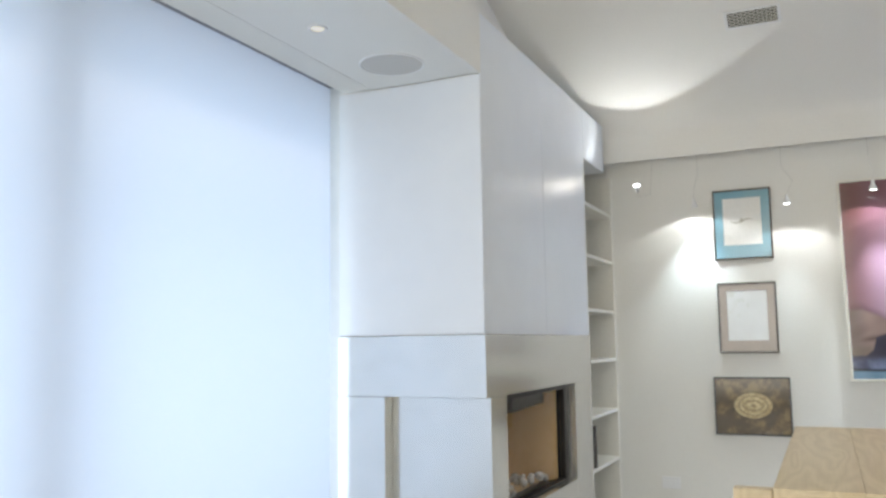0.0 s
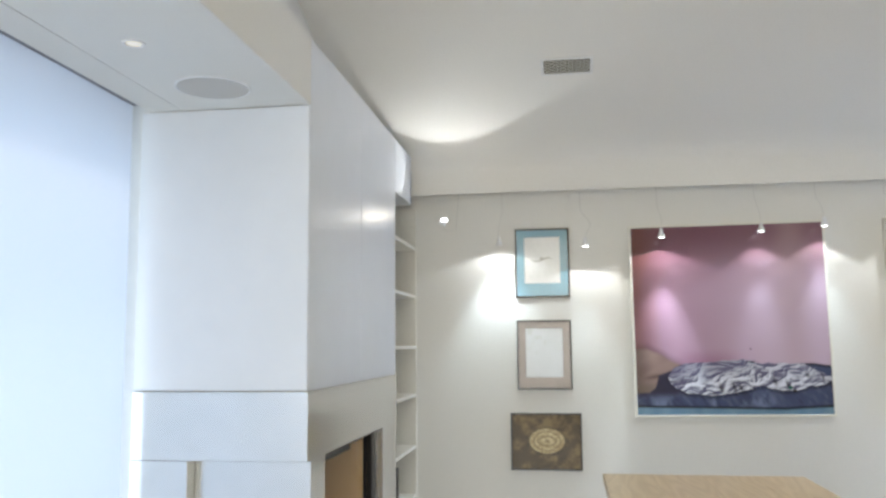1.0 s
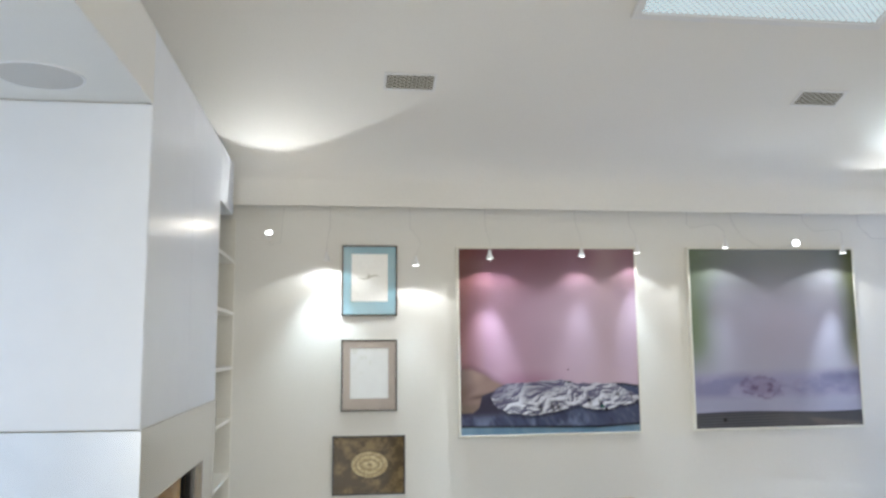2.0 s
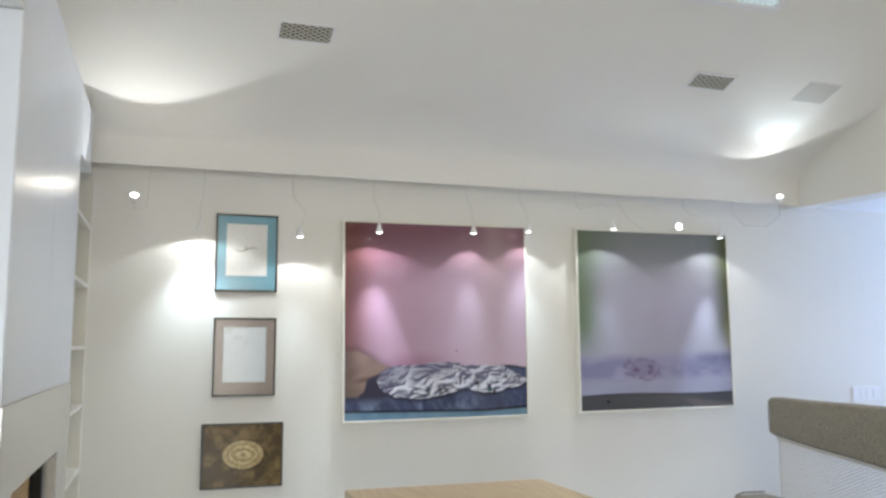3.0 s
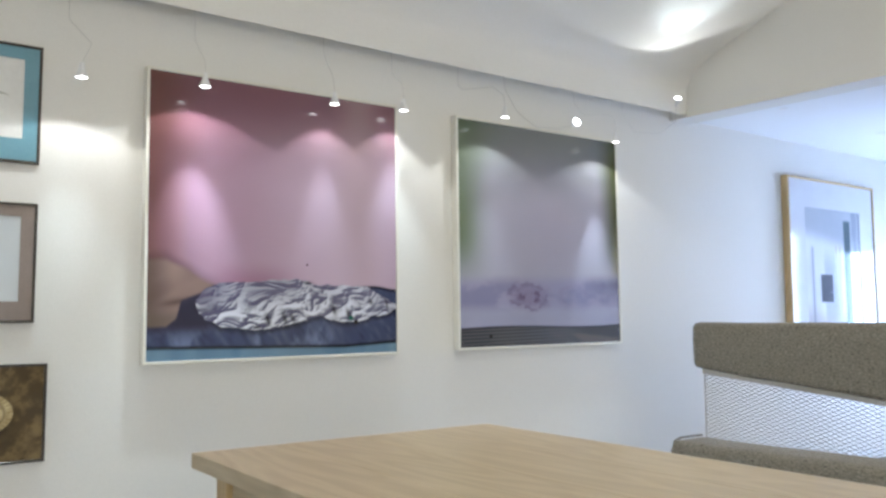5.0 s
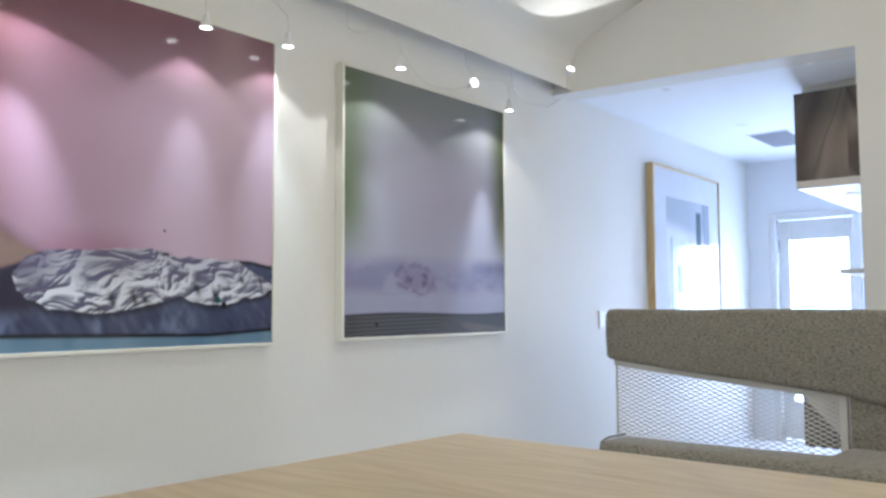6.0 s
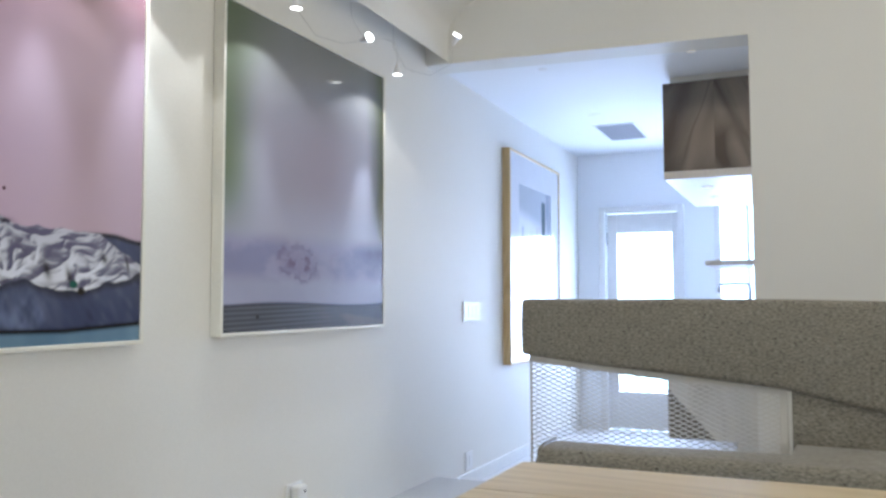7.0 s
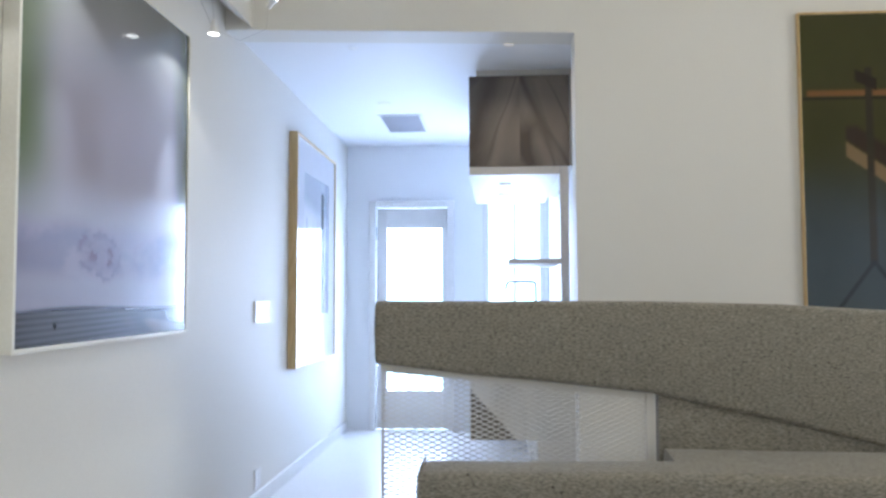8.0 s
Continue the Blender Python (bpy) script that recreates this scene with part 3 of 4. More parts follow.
def vent(x, y):
    m = on_slope(x, y)
    v = thing("ceiling_vent", m.translation, "white framed ceiling vent with a diamond grille over a dark duct", "vent", "ceiling vents")
    fr = part("frame", moved(ring(0.315, 0.165, 0.018, -0.008, 0.0), m), PLASTIC, v)
    part("backing", moved(solid([((-0.14, -0.066, -0.002), (0.14, 0.066, -0.0005))]), m), DARK, v)
    part("grille", moved(lattice(0.28, 0.13, 0.046, 0.029, 0.008, -0.006, -0.003), m), VENTMETAL, fr, "dull beige-grey metal")


vent(-0.295, 5.065)
vent(2.315, 5.085)
m = on_slope(3.15, 5.08)
p = thing("ceiling_panel", m.translation, "square pale grey flush speaker panel in the ceiling", "speaker")
part("frame", moved(ring(0.27, 0.21, 0.008, -0.006, 0.0), m), PLASTIC, p)
part("grille", moved(solid([((-0.127, -0.097, -0.005), (0.127, 0.097, -0.001))], 0.001, 1), m), GREYMESH, p)

m = on_slope(1.585, 3.86)
s = thing("skylight", m.translation, "square ceiling skylight with a honeycomb diffuser and white frame", "skylight")
part("frame", moved(ring(1.45, 1.30, 0.045, -0.02, 0.0, 0.004), m), PLASTIC, s)
part("diffuser", moved(solid([((-0.68, -0.605, -0.004), (0.68, 0.605, -0.001))]), m), DIFFUSER, s, "glowing white diffuser")
part("honeycomb", moved(lattice(1.36, 1.21, 0.040, 0.032, 0.007, -0.010, -0.006), m), PLASTIC, s)
lamp("skylight_daylight", "AREA", m @ pose(0, 0, -0.03), 20, (1.0, 0.94, 0.82), w=1.3, h=1.15)

m = pose(6.19, 5.425, 2.475)
v = thing("hall_vent", m.translation, "flat square grey return-air grille in the hall ceiling", "vent")
part("frame", moved(ring(0.66, 0.34, 0.02, -0.008, 0.0), m), PLASTIC, v)
part("grille", moved(solid([((-0.31, -0.15, -0.005), (0.31, 0.15, -0.001))]), m), RETURN, v)
for i in range(14):
    part("slat", moved(solid([((-0.31, -0.146 + i * 0.0215, -0.009), (0.31, -0.138 + i * 0.0215, -0.005))]), m), RETURN, v)


def ceiling_disc(x, y, r, label, category):
    sd = thing(category.replace(" ", "_"), (x, y, 2.475), label, category)
    part("disc", smooth(turned([(r, 0.0), (r, -0.003), (r * 0.85, -0.005), (0.0, -0.006)], pose(x, y, 2.475))), PLASTIC, sd)
    part("sensor", smooth(turned([(r * 0.2, -0.006), (r * 0.17, -0.008), (0.0, -0.008)], pose(x, y, 2.475), 14)), PLASTIC, sd)


ceiling_disc(5.50, 5.485, 0.055, "small flat white disc on the hall ceiling", "smoke detector")
ceiling_disc(4.17, 5.487, 0.030, "tiny white sensor button on the hall ceiling", "ceiling sensor")

# ---- pictures ----


def value_noise(u, v, scale, seed, octaves=4):
    """Smooth layered noise in 0..1 over arrays of places."""
    rng = np.random.RandomState(seed)
    out, amp, total = np.zeros_like(u), 1.0, 0.0
    for o in range(octaves):
        g = rng.rand(64, 64)
        x, y = u * scale + 11.3, v * scale + 7.7
        xi, yi = np.floor(x).astype(int), np.floor(y).astype(int)
        fx, fy = x - xi, y - yi
        fx, fy = fx * fx * (3 - 2 * fx), fy * fy * (3 - 2 * fy)
        a, b = g[xi % 64, yi % 64], g[(xi + 1) % 64, yi % 64]
        c, d = g[xi % 64, (yi + 1) % 64], g[(xi + 1) % 64, (yi + 1) % 64]
        out += amp * ((a * (1 - fx) + b * fx) * (1 - fy) + (c * (1 - fx) + d * fx) * fy)
        total += amp
        amp, scale = amp * 0.5, scale * 2.03
    return out / total


def step(a, b, x):
    t = np.clip((x - a) / (b - a), 0, 1)
    return t * t * (3 - 2 * t)


def rgb(r, g, b):
    """A colour from 8-bit values to linear light."""
    return np.array([((c / 255 + 0.055) / 1.055) ** 2.4 if c > 10 else c / 3294.6 for c in (r, g, b)])


def over(base, colour, mask):
    return base * (1 - mask[..., None]) + np.asarray(colour) * mask[..., None]


def print_mesh(name, place, paint, nu, nv, mat, parent, label=""):
    """A flat sheet, place(u, v) to a point, coloured point by point by paint(u, v)."""
    u, v = np.meshgrid(np.linspace(0, 1, nu), np.linspace(0, 1, nv), indexing="ij")
    col = np.clip(paint(u, v), 0, 0.9)
    me = bpy.data.meshes.new(name)
    k = np.arange(nu * nv).reshape(nu, nv)
    quads = np.stack((k[:-1, :-1], k[1:, :-1], k[1:, 1:], k[:-1, 1:]), -1).reshape(-1, 4)
    me.from_pydata([place(a, b) for a, b in zip(u.ravel(), v.ravel())], [], quads.tolist())
    layer = me.attributes.new("print", "FLOAT_COLOR", "POINT")
    layer.data.foreach_set("color", np.concatenate((col.reshape(-1, 3), np.ones((nu * nv, 1))), 1).astype(np.float32).ravel())
    bm = bmesh.new()
    bm.from_mesh(me)
    bpy.data.meshes.remove(me)
    return part(name, bm, mat, parent, label)


def paint_pink(u, v):
    big = value_noise(u, v, 2.5, 3, 3)
    none = np.zeros(u.shape + (3,))
    c = none + rgb(198, 179, 196)
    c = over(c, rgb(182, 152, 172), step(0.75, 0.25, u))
    # shade above the lamp's scallop and down the left edge, put into the print
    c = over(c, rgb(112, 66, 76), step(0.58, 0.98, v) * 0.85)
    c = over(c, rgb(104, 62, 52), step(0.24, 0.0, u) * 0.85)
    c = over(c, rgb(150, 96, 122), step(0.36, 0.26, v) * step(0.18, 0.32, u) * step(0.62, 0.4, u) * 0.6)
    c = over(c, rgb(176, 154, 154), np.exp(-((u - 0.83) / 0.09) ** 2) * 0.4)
    c = c * (0.88 + 0.12 * big)[..., None] * np.array([1.0, 0.95, 0.97])
    # mattress
    top = 0.258 + 0.006 * value_noise(u, v, 6, 9, 2) - 0.012 * step(0.9, 1.0, u)
    n1 = value_noise(u * 1.6, v, 9, 12, 4)
    mat_c = over(none + rgb(66, 74, 104), rgb(108, 120, 152), step(0.45, 0.72, n1))
    mh = value_noise(u * 1.5 + 0.8 * v, v * 1.1, 8, 21, 3)
    mu, mv = np.gradient(mh, u[:, 0], v[0, :])
    mat_c = over(mat_c, rgb(34, 38, 56), step(0.0, 12.0, mu) * 0.4)
    mat_c = over(mat_c, rgb(122, 130, 156), step(0.0, -12.0, mu) * 0.25)
    mat_c = over(mat_c, rgb(54, 56, 80), step(0.40, 0.12, u) * step(0.04, 0.13, v) * 0.8)
    c = over(c, mat_c, step(0.004, -0.004, v - top))
    c = over(c, rgb(26, 26, 34), np.exp(-((v - top + 0.004) / 0.006) ** 2) * step(0.80, 0.86, u) * 0.9)
    # pillow: a slanting soft wedge and its shade
    pe = 0.012 * (value_noise(u, v, 14, 31, 2) - 0.5)
    ridge_line = np.interp(u, [0, 0.065, 0.15, 0.228, 0.27], [0.345, 0.343, 0.305, 0.262, 0.24]) + pe
    under = np.interp(u, [0, 0.066, 0.10, 0.117, 0.228, 0.27], [0.112, 0.112, 0.145, 0.205, 0.25, 0.262]) + pe
    pil = step(0.014, -0.014, v - ridge_line) * step(-0.006, 0.008, v - under) * step(0.262, 0.25, u)
    c = over(c, rgb(46, 30, 30), step(0.05, -0.01, v - ridge_line) * step(0.32, 0.2, u) * step(0.08, 0.13, v) * 0.4)
    c = over(c, rgb(46, 42, 60), step(0.02, -0.03, v - under) * step(0.27, 0.19, u) * step(0.085, 0.13, v) * 0.85)
    ph = value_noise(u * 0.9 + 0.6 * v, v * 0.9 - 0.5 * u, 7, 33, 2)
    pu, pv = np.gradient(ph, u[:, 0], v[0, :])
    pc = over(none + rgb(114, 92, 87), rgb(160, 135, 127), 0.5 + 0.5 * np.tanh(0.09 * pv - 0.07 * pu))
    pc = over(pc, rgb(58, 44, 37), step(0.10, 0.0, u) * 0.6)
    pc = over(pc, rgb(58, 44, 40), np.exp(-((v - 0.185 - 0.15 * u) / 0.012) ** 2) * step(0.02, 0.10, u) * 0.6)
    pc = over(pc, rgb(98, 88, 76), step(0.18, 0.14, v) * 0.5)
    c = over(c, pc, pil)
    # crumpled sheet: a height field of folds, shaded by its slopes
    w1 = value_noise(u, v, 5, 41, 3) - 0.5
    w2 = value_noise(u, v, 5, 43, 3) - 0.5
    su, sv = u + 0.22 * w1, v + 0.16 * w2

    def folds(a, b, scale, seed):
        return (1 - np.abs(2 * value_noise(a, b, scale, seed, 2) - 1)) ** 1.6

    ht = folds(su + 0.9 * sv, 2.6 * sv - 0.55 * su, 7, 45) + 0.5 * folds(1.1 * su - 0.9 * sv, 2.2 * sv + 0.5 * su, 14, 47) + 0.14 * folds(su, 2 * sv, 34, 48)
    gu, gv = np.gradient(ht, u[:, 0], v[0, :])
    lit = 0.5 + 0.5 * np.tanh(0.052 * gv - 0.040 * gu)
    pit = step(0.75, 0.25, ht)
    lo = np.interp(u, [0.16, 0.18, 0.20, 0.29, 0.39, 0.46, 0.56, 0.66, 0.745, 0.815, 0.866, 0.967, 1.0], [0.22, 0.16, 0.138, 0.107, 0.10, 0.105, 0.122, 0.146, 0.124, 0.117, 0.137, 0.160, 0.172])
    hi = np.interp(u, [0.16, 0.20, 0.25, 0.38, 0.50, 0.593, 0.625, 0.66, 0.755, 0.866, 0.947, 1.0], [0.20, 0.243, 0.266, 0.274, 0.283, 0.285, 0.262, 0.262, 0.264, 0.255, 0.215, 0.19])
    e = 0.016 * (value_noise(u, v, 30, 49, 2) - 0.5)
    sheet = step(-0.003, 0.003, v - lo + e) * step(0.003, -0.003, v - hi + e) * step(0.165, 0.175, u)
    lift = step(0.0, 1.0, (v - lo) / np.maximum(hi - lo, 0.01))
    sc = over(none + rgb(88, 86, 112), rgb(226, 228, 238), lit)
    sc = over(sc, rgb(58, 52, 70), pit * 0.55)
    sc = over(sc, rgb(104, 98, 126), step(0.3, 1.0, lift) * (0.30 + 0.25 * step(0.65, 0.45, u)))
    sc = over(sc, rgb(84, 78, 104), step(0.34, 0.2, u) * step(0.15, 0.55, lift) * 0.7)
    c = over(c, rgb(24, 24, 34), step(-0.028, -0.002, v - lo + e) * step(0.010, -0.002, v - lo) * step(0.19, 0.24, u) * 0.7)
    c = over(c, sc, sheet)
    for a, b, rx, ry in ((0.44, 0.135, 0.010, 0.024), (0.507, 0.140, 0.010, 0.026), (0.54, 0.138, 0.010, 0.018), (0.714, 0.170, 0.010, 0.022), (0.777, 0.155, 0.008, 0.022), (0.60, 0.272, 0.020, 0.006), (0.88, 0.20, 0.010, 0.012), (0.40, 0.108, 0.016, 0.006), (0.955, 0.19, 0.005, 0.02)):
        c = over(c, rgb(26, 24, 32), np.exp(-(((u - a + 0.3 * (v - b)) / rx) ** 2 + ((v - b) / ry) ** 2)) * 0.9)
    c = over(c, rgb(20, 84, 76), step(0.014, 0.009, np.hypot((u - 0.79), (v - 0.137) * 1.2)))
    c = over(c, rgb(26, 24, 32), step(0.013, 0.008, np.hypot((u - 0.812), (v - 0.122) * 1.2)))
    # piping and the strip below
    line = np.interp(u, [0, 0.46, 0.765, 1.0], [0.045, 0.036, 0.030, 0.042])
    c = over(c, over(none + rgb(92, 124, 150), rgb(120, 150, 172), value_noise(u * 3, v, 6, 55, 2)), step(0.002, -0.002, v - line))
    c = over(c, rgb(12, 13, 18), np.exp(-((v - line) / 0.006) ** 2))
    c = over(c, rgb(60, 20, 24), step(0.005, 0.003, np.hypot(u - 0.60, v - 0.34)))
    return c


def paint_green(u, v):
    n = value_noise(u, v, 3, 61, 3)
    none = np.zeros(u.shape + (3,))
    c = none + rgb(166, 163, 178)
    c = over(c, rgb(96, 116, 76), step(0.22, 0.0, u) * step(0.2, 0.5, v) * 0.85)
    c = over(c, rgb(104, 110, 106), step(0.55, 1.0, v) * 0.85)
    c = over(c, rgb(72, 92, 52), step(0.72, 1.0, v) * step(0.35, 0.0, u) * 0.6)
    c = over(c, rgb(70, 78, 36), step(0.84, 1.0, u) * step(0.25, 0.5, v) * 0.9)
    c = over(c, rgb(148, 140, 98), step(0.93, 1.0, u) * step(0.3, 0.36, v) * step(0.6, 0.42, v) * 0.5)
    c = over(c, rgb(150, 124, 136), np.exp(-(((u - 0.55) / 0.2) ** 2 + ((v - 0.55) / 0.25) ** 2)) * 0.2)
    c = c * (0.95 + 0.1 * n)[..., None]
    top = 0.290 + 0.02 * u
    w = value_noise(u, v * 1.6, 7, 63, 4)
    bed = over(none + rgb(150, 147, 174), rgb(132, 129, 158), step(0.4, 0.7, w))
    bed = over(bed, rgb(166, 166, 186), step(0.2, 0.14, v) * 0.7)
    du, dv = u - 0.40 + 0.10 * (value_noise(u, v, 9, 64, 3) - 0.5), v - 0.222 + 0.05 * (value_noise(u, v, 10, 65, 3) - 0.5)
    d = np.hypot(du / 1.9, dv)
    spots = value_noise(u * 1.6, v * 2.4, 22, 67, 3)
    bed = over(bed, rgb(112, 84, 116), step(0.085, 0.02, d) * 0.4)
    bed = over(bed, rgb(84, 58, 90), np.exp(-((d - 0.055) / 0.012) ** 2) * step(0.42, 0.6, spots) * 0.4)
    bed = over(bed, rgb(76, 50, 80), np.exp(-((d - 0.022) / 0.012) ** 2) * step(0.42, 0.62, spots) * 0.6)
    bed = over(bed, rgb(126, 98, 130), np.exp(-((du - 0.19 - 0.6 * (dv) ** 2 * 40) / 0.018) ** 2) * step(0.07, 0.03, np.abs(dv)) * 0.15)
    bed = over(bed, rgb(50, 46, 78), step(0.7, 1.0, u) * step(0.16, 0.3, v) * 0.6)
    c = over(c, bed, step(0.035, -0.035, v - top))
    edge = 0.078 + 0.006 * u + 0.006 * np.sin(u * 6)
    base = none + rgb(92, 92, 98)
    base = over(base, rgb(62, 64, 68), (0.5 + 0.5 * np.sin((v - 0.02 * u) * 420)) * step(0.75, 0.35, u))
    base = over(base, rgb(48, 46, 46), step(0.45, 0.9, u) * 0.6)
    base = over(base, rgb(116, 106, 100), step(0.5, 0.75, value_noise(u * 0.6 + v, v * 2, 9, 69, 2)) * step(0.4, 0.7, u) * 0.5)
    c = over(c, base, step(0.004, -0.004, v - edge))
    c = over(c, rgb(34, 32, 42), np.exp(-((v - edge) / 0.005) ** 2) * 0.85)
    c = over(c, rgb(24, 24, 28), step(0.010, 0.006, np.hypot(u - 0.17, v - 0.045)))
    return c


def paint_dark(u, v):
    n = value_noise(u, v, 4, 71, 4)
    c = over(np.zeros(u.shape + (3,)) + rgb(62, 62, 34), rgb(58, 68, 70), step(0.62, 0.2, v))
    c = c * (0.8 + 0.4 * n)[..., None]
    c = over(c, rgb(122, 84, 50), step(0.012, 0.007, np.abs(v - 0.742)) * step(0.01, 0.03, u))
    c = over(c, rgb(34, 28, 24), step(0.006, 0.002, np.abs(v - 0.725)))
    k = v - (0.564 - 0.59 * (u - 0.155))
    plank = step(0.0, 0.01, u - 0.155) * step(0.30, 0.295, u - 0.155)
    c = over(c, rgb(128, 106, 76), step(0.026, 0.022, np.abs(k)) * plank)
    c = over(c, rgb(52, 40, 32), step(0.0, 0.008, k - 0.025) * step(0.085, 0.06, k - 0.025 + 0.6 * np.clip(0.2 - u, 0, 1)) * plank)
    c = over(c, rgb(50, 44, 34), step(0.016, 0.012, np.abs(u - 0.25)) * step(0.83, 0.82, v) * step(0.18, 0.20, v))
    c = over(c, rgb(40, 32, 24), step(0.022, 0.017, np.abs(v - 0.78 + 0.4 * (u - 0.25))) * step(0.042, 0.037, np.abs(u - 0.24)))
    for sgn in (-1, 1):
        c = over(c, rgb(38, 40, 42), step(0.012, 0.007, np.abs((u - 0.25) - sgn * (0.20 - v) * 0.9)) * step(0.21, 0.20, v))
    return c


def paint_hall(u, v):
    n = value_noise(u, v, 5, 81, 3)
    c = over(np.zeros(u.shape + (3,)) + rgb(224, 226, 232), rgb(180, 185, 194), step(0.72, 0.86, v + 0.12 * u))
    c = over(c, rgb(188, 192, 202), step(0.62, 0.58, u) * step(0.30, 0.34, u) * step(0.72, 0.5, v))
    c = over(c, rgb(196, 190, 192), step(0.20, 0.0, v - 0.25 * np.abs(u - 0.4)))
    c = over(c, rgb(92, 94, 104), step(0.24, 0.26, u) * step(0.47, 0.45, u) * step(0.24, 0.25, v) * step(0.47, 0.46, v))
    c = over(c, rgb(150, 152, 162), np.exp(-((u - 0.12) / 0.02) ** 2) * step(0.7, 0.66, v) * 0.8)
    for a in (0.54, 0.61):
        c = over(c, rgb(190, 172, 138), np.exp(-((u - a) / 0.014) ** 2) * step(0.17, 0.2, v) * step(0.71, 0.69, v) * 0.8)
    c = over(c, rgb(84, 104, 110), step(0.68, 0.70, u) * step(0.82, 0.80, u) * step(0.93, 0.90, v))
    c = over(c, rgb(150, 158, 170), step(0.83, 0.85, u) * (0.4 + 0.6 * step(0.4, 0.6, value_noise(u * 4, v, 6, 83, 2))))
    return c * (0.92 + 0.16 * n)[..., None]


def paint_bird(u, v):
    n = value_noise(u, v, 20, 91, 3)
    c = (np.zeros(u.shape + (3,)) + rgb(226, 226, 222)) * (0.96 + 0.08 * n)[..., None]
    dx = (u - 0.48) / 0.30
    spine = 0.50 + 0.035 * np.sin(dx * 3.0) + 0.02 * np.abs(dx)
    thick = 0.026 * np.clip(1 - dx * dx, 0, 1)
    m1 = step(thick + 0.008, thick * 0.3, np.abs(v - spine)) * (np.abs(dx) < 1)
    c = over(c, rgb(150, 148, 132), m1 * (0.35 + 0.5 * n))
    c = over(c, rgb(150, 146, 130), step(0.05, 0.03, np.hypot((u - 0.48) * 1.2, v - 0.535)) * 0.6)
    return c


def paint_blank(u, v):
    n = value_noise(u, v, 6, 95, 4)
    c = (np.zeros(u.shape + (3,)) + rgb(198, 202, 204)) * (0.96 + 0.08 * n)[..., None]
    blot = step(0.55, 0.75, value_noise(u, v, 9, 97, 3)) * step(0.45, 0.2, np.hypot(u - 0.25, v - 0.82))
    return over(c, rgb(178, 182, 174), blot * 0.5)


def paint_medal(u, v):
    n = value_noise(u * 1.3, v, 7, 101, 5)
    c = over(np.zeros(u.shape + (3,)) + rgb(84, 70, 50), rgb(132, 112, 78), step(0.4, 0.75, n))
    c = over(c, rgb(54, 46, 36), step(0.42, 0.2, value_noise(u, v, 4, 103, 3)) * 0.7)
    d = np.hypot((u - 0.51) / 0.262, (v - 0.51) / 0.235)
    ripple = value_noise(u, v, 34, 105, 2)
    c = over(c, rgb(44, 36, 26), step(1.25, 0.95, d) * 0.5)
    ov = over(np.zeros(u.shape + (3,)) + rgb(176, 156, 112), rgb(208, 190, 146), step(0.35, 0.7, ripple))
    ov = over(ov, rgb(124, 104, 72), np.exp(-((d - 0.74) / 0.05) ** 2) * 0.8)
    eye = np.abs(v - 0.51) / 0.10 + ((u - 0.51) / 0.16) ** 2
    ov = over(ov, rgb(116, 96, 66), np.exp(-((eye - 0.9) / 0.16) ** 2) * 0.75)
    ov = over(ov, rgb(124, 104, 72), step(0.42, 0.2, np.hypot((u - 0.51) / 0.12, (v - 0.51) / 0.10)) * 0.7)
    ang = np.arctan2((v - 0.51) / 0.235, (u - 0.51) / 0.262)
    ov = over(ov, rgb(130, 108, 74), (0.5 + 0.5 * np.sin(ang * 36)) * step(0.80, 0.86, d) * 0.5)
    return over(c, ov, step(1.02, 0.97, d))


def wall_frame(name, x0, x1, z0, z1, edge, depth, mat, label, front=0.0):
    """A box frame hung on the picture wall; returns the thing and the plane of its picture."""
    f = thing(name, ((x0 + x1) / 2, NORTH - 0.002, (z0 + z1) / 2), label, "picture")
    y0, y1 = NORTH - depth, NORTH - 0.002
    for a, b in (((x0, y0, z0), (x1, y1, z0 + edge)), ((x0, y0, z1 - edge), (x1, y1, z1)), ((x0, y0, z0 + edge), (x0 + edge, y1, z1 - edge)), ((x1 - edge, y0, z0 + edge), (x1, y1, z1 - edge))):
        part("frame_rail", solid([(a, b)], 0.0015, 1), mat, f)
    part("backing", solid([((x0 + edge, NORTH - 0.010, z0 + edge), (x1 - edge, NORTH - 0.004, z1 - edge))]), DARK, f)
    return f


def big_photo(name, x0, x1, z0, z1, paint, label):
    f = wall_frame(name, x0, x1, z0, z1, 0.014, 0.052, CREAM, label)
    e, y = 0.0145, NORTH - 0.046
    print_mesh("photograph", lambda u, v: (x0 + e + u * (x1 - x0 - 2 * e), y, z0 + e + v * (z1 - z0 - 2 * e)), paint, 420, 420, PRINT, f)
    f.rotation_euler.y = -0.008


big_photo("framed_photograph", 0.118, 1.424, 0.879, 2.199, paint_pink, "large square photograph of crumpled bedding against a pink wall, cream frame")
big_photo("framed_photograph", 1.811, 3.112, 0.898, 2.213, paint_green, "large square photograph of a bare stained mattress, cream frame")


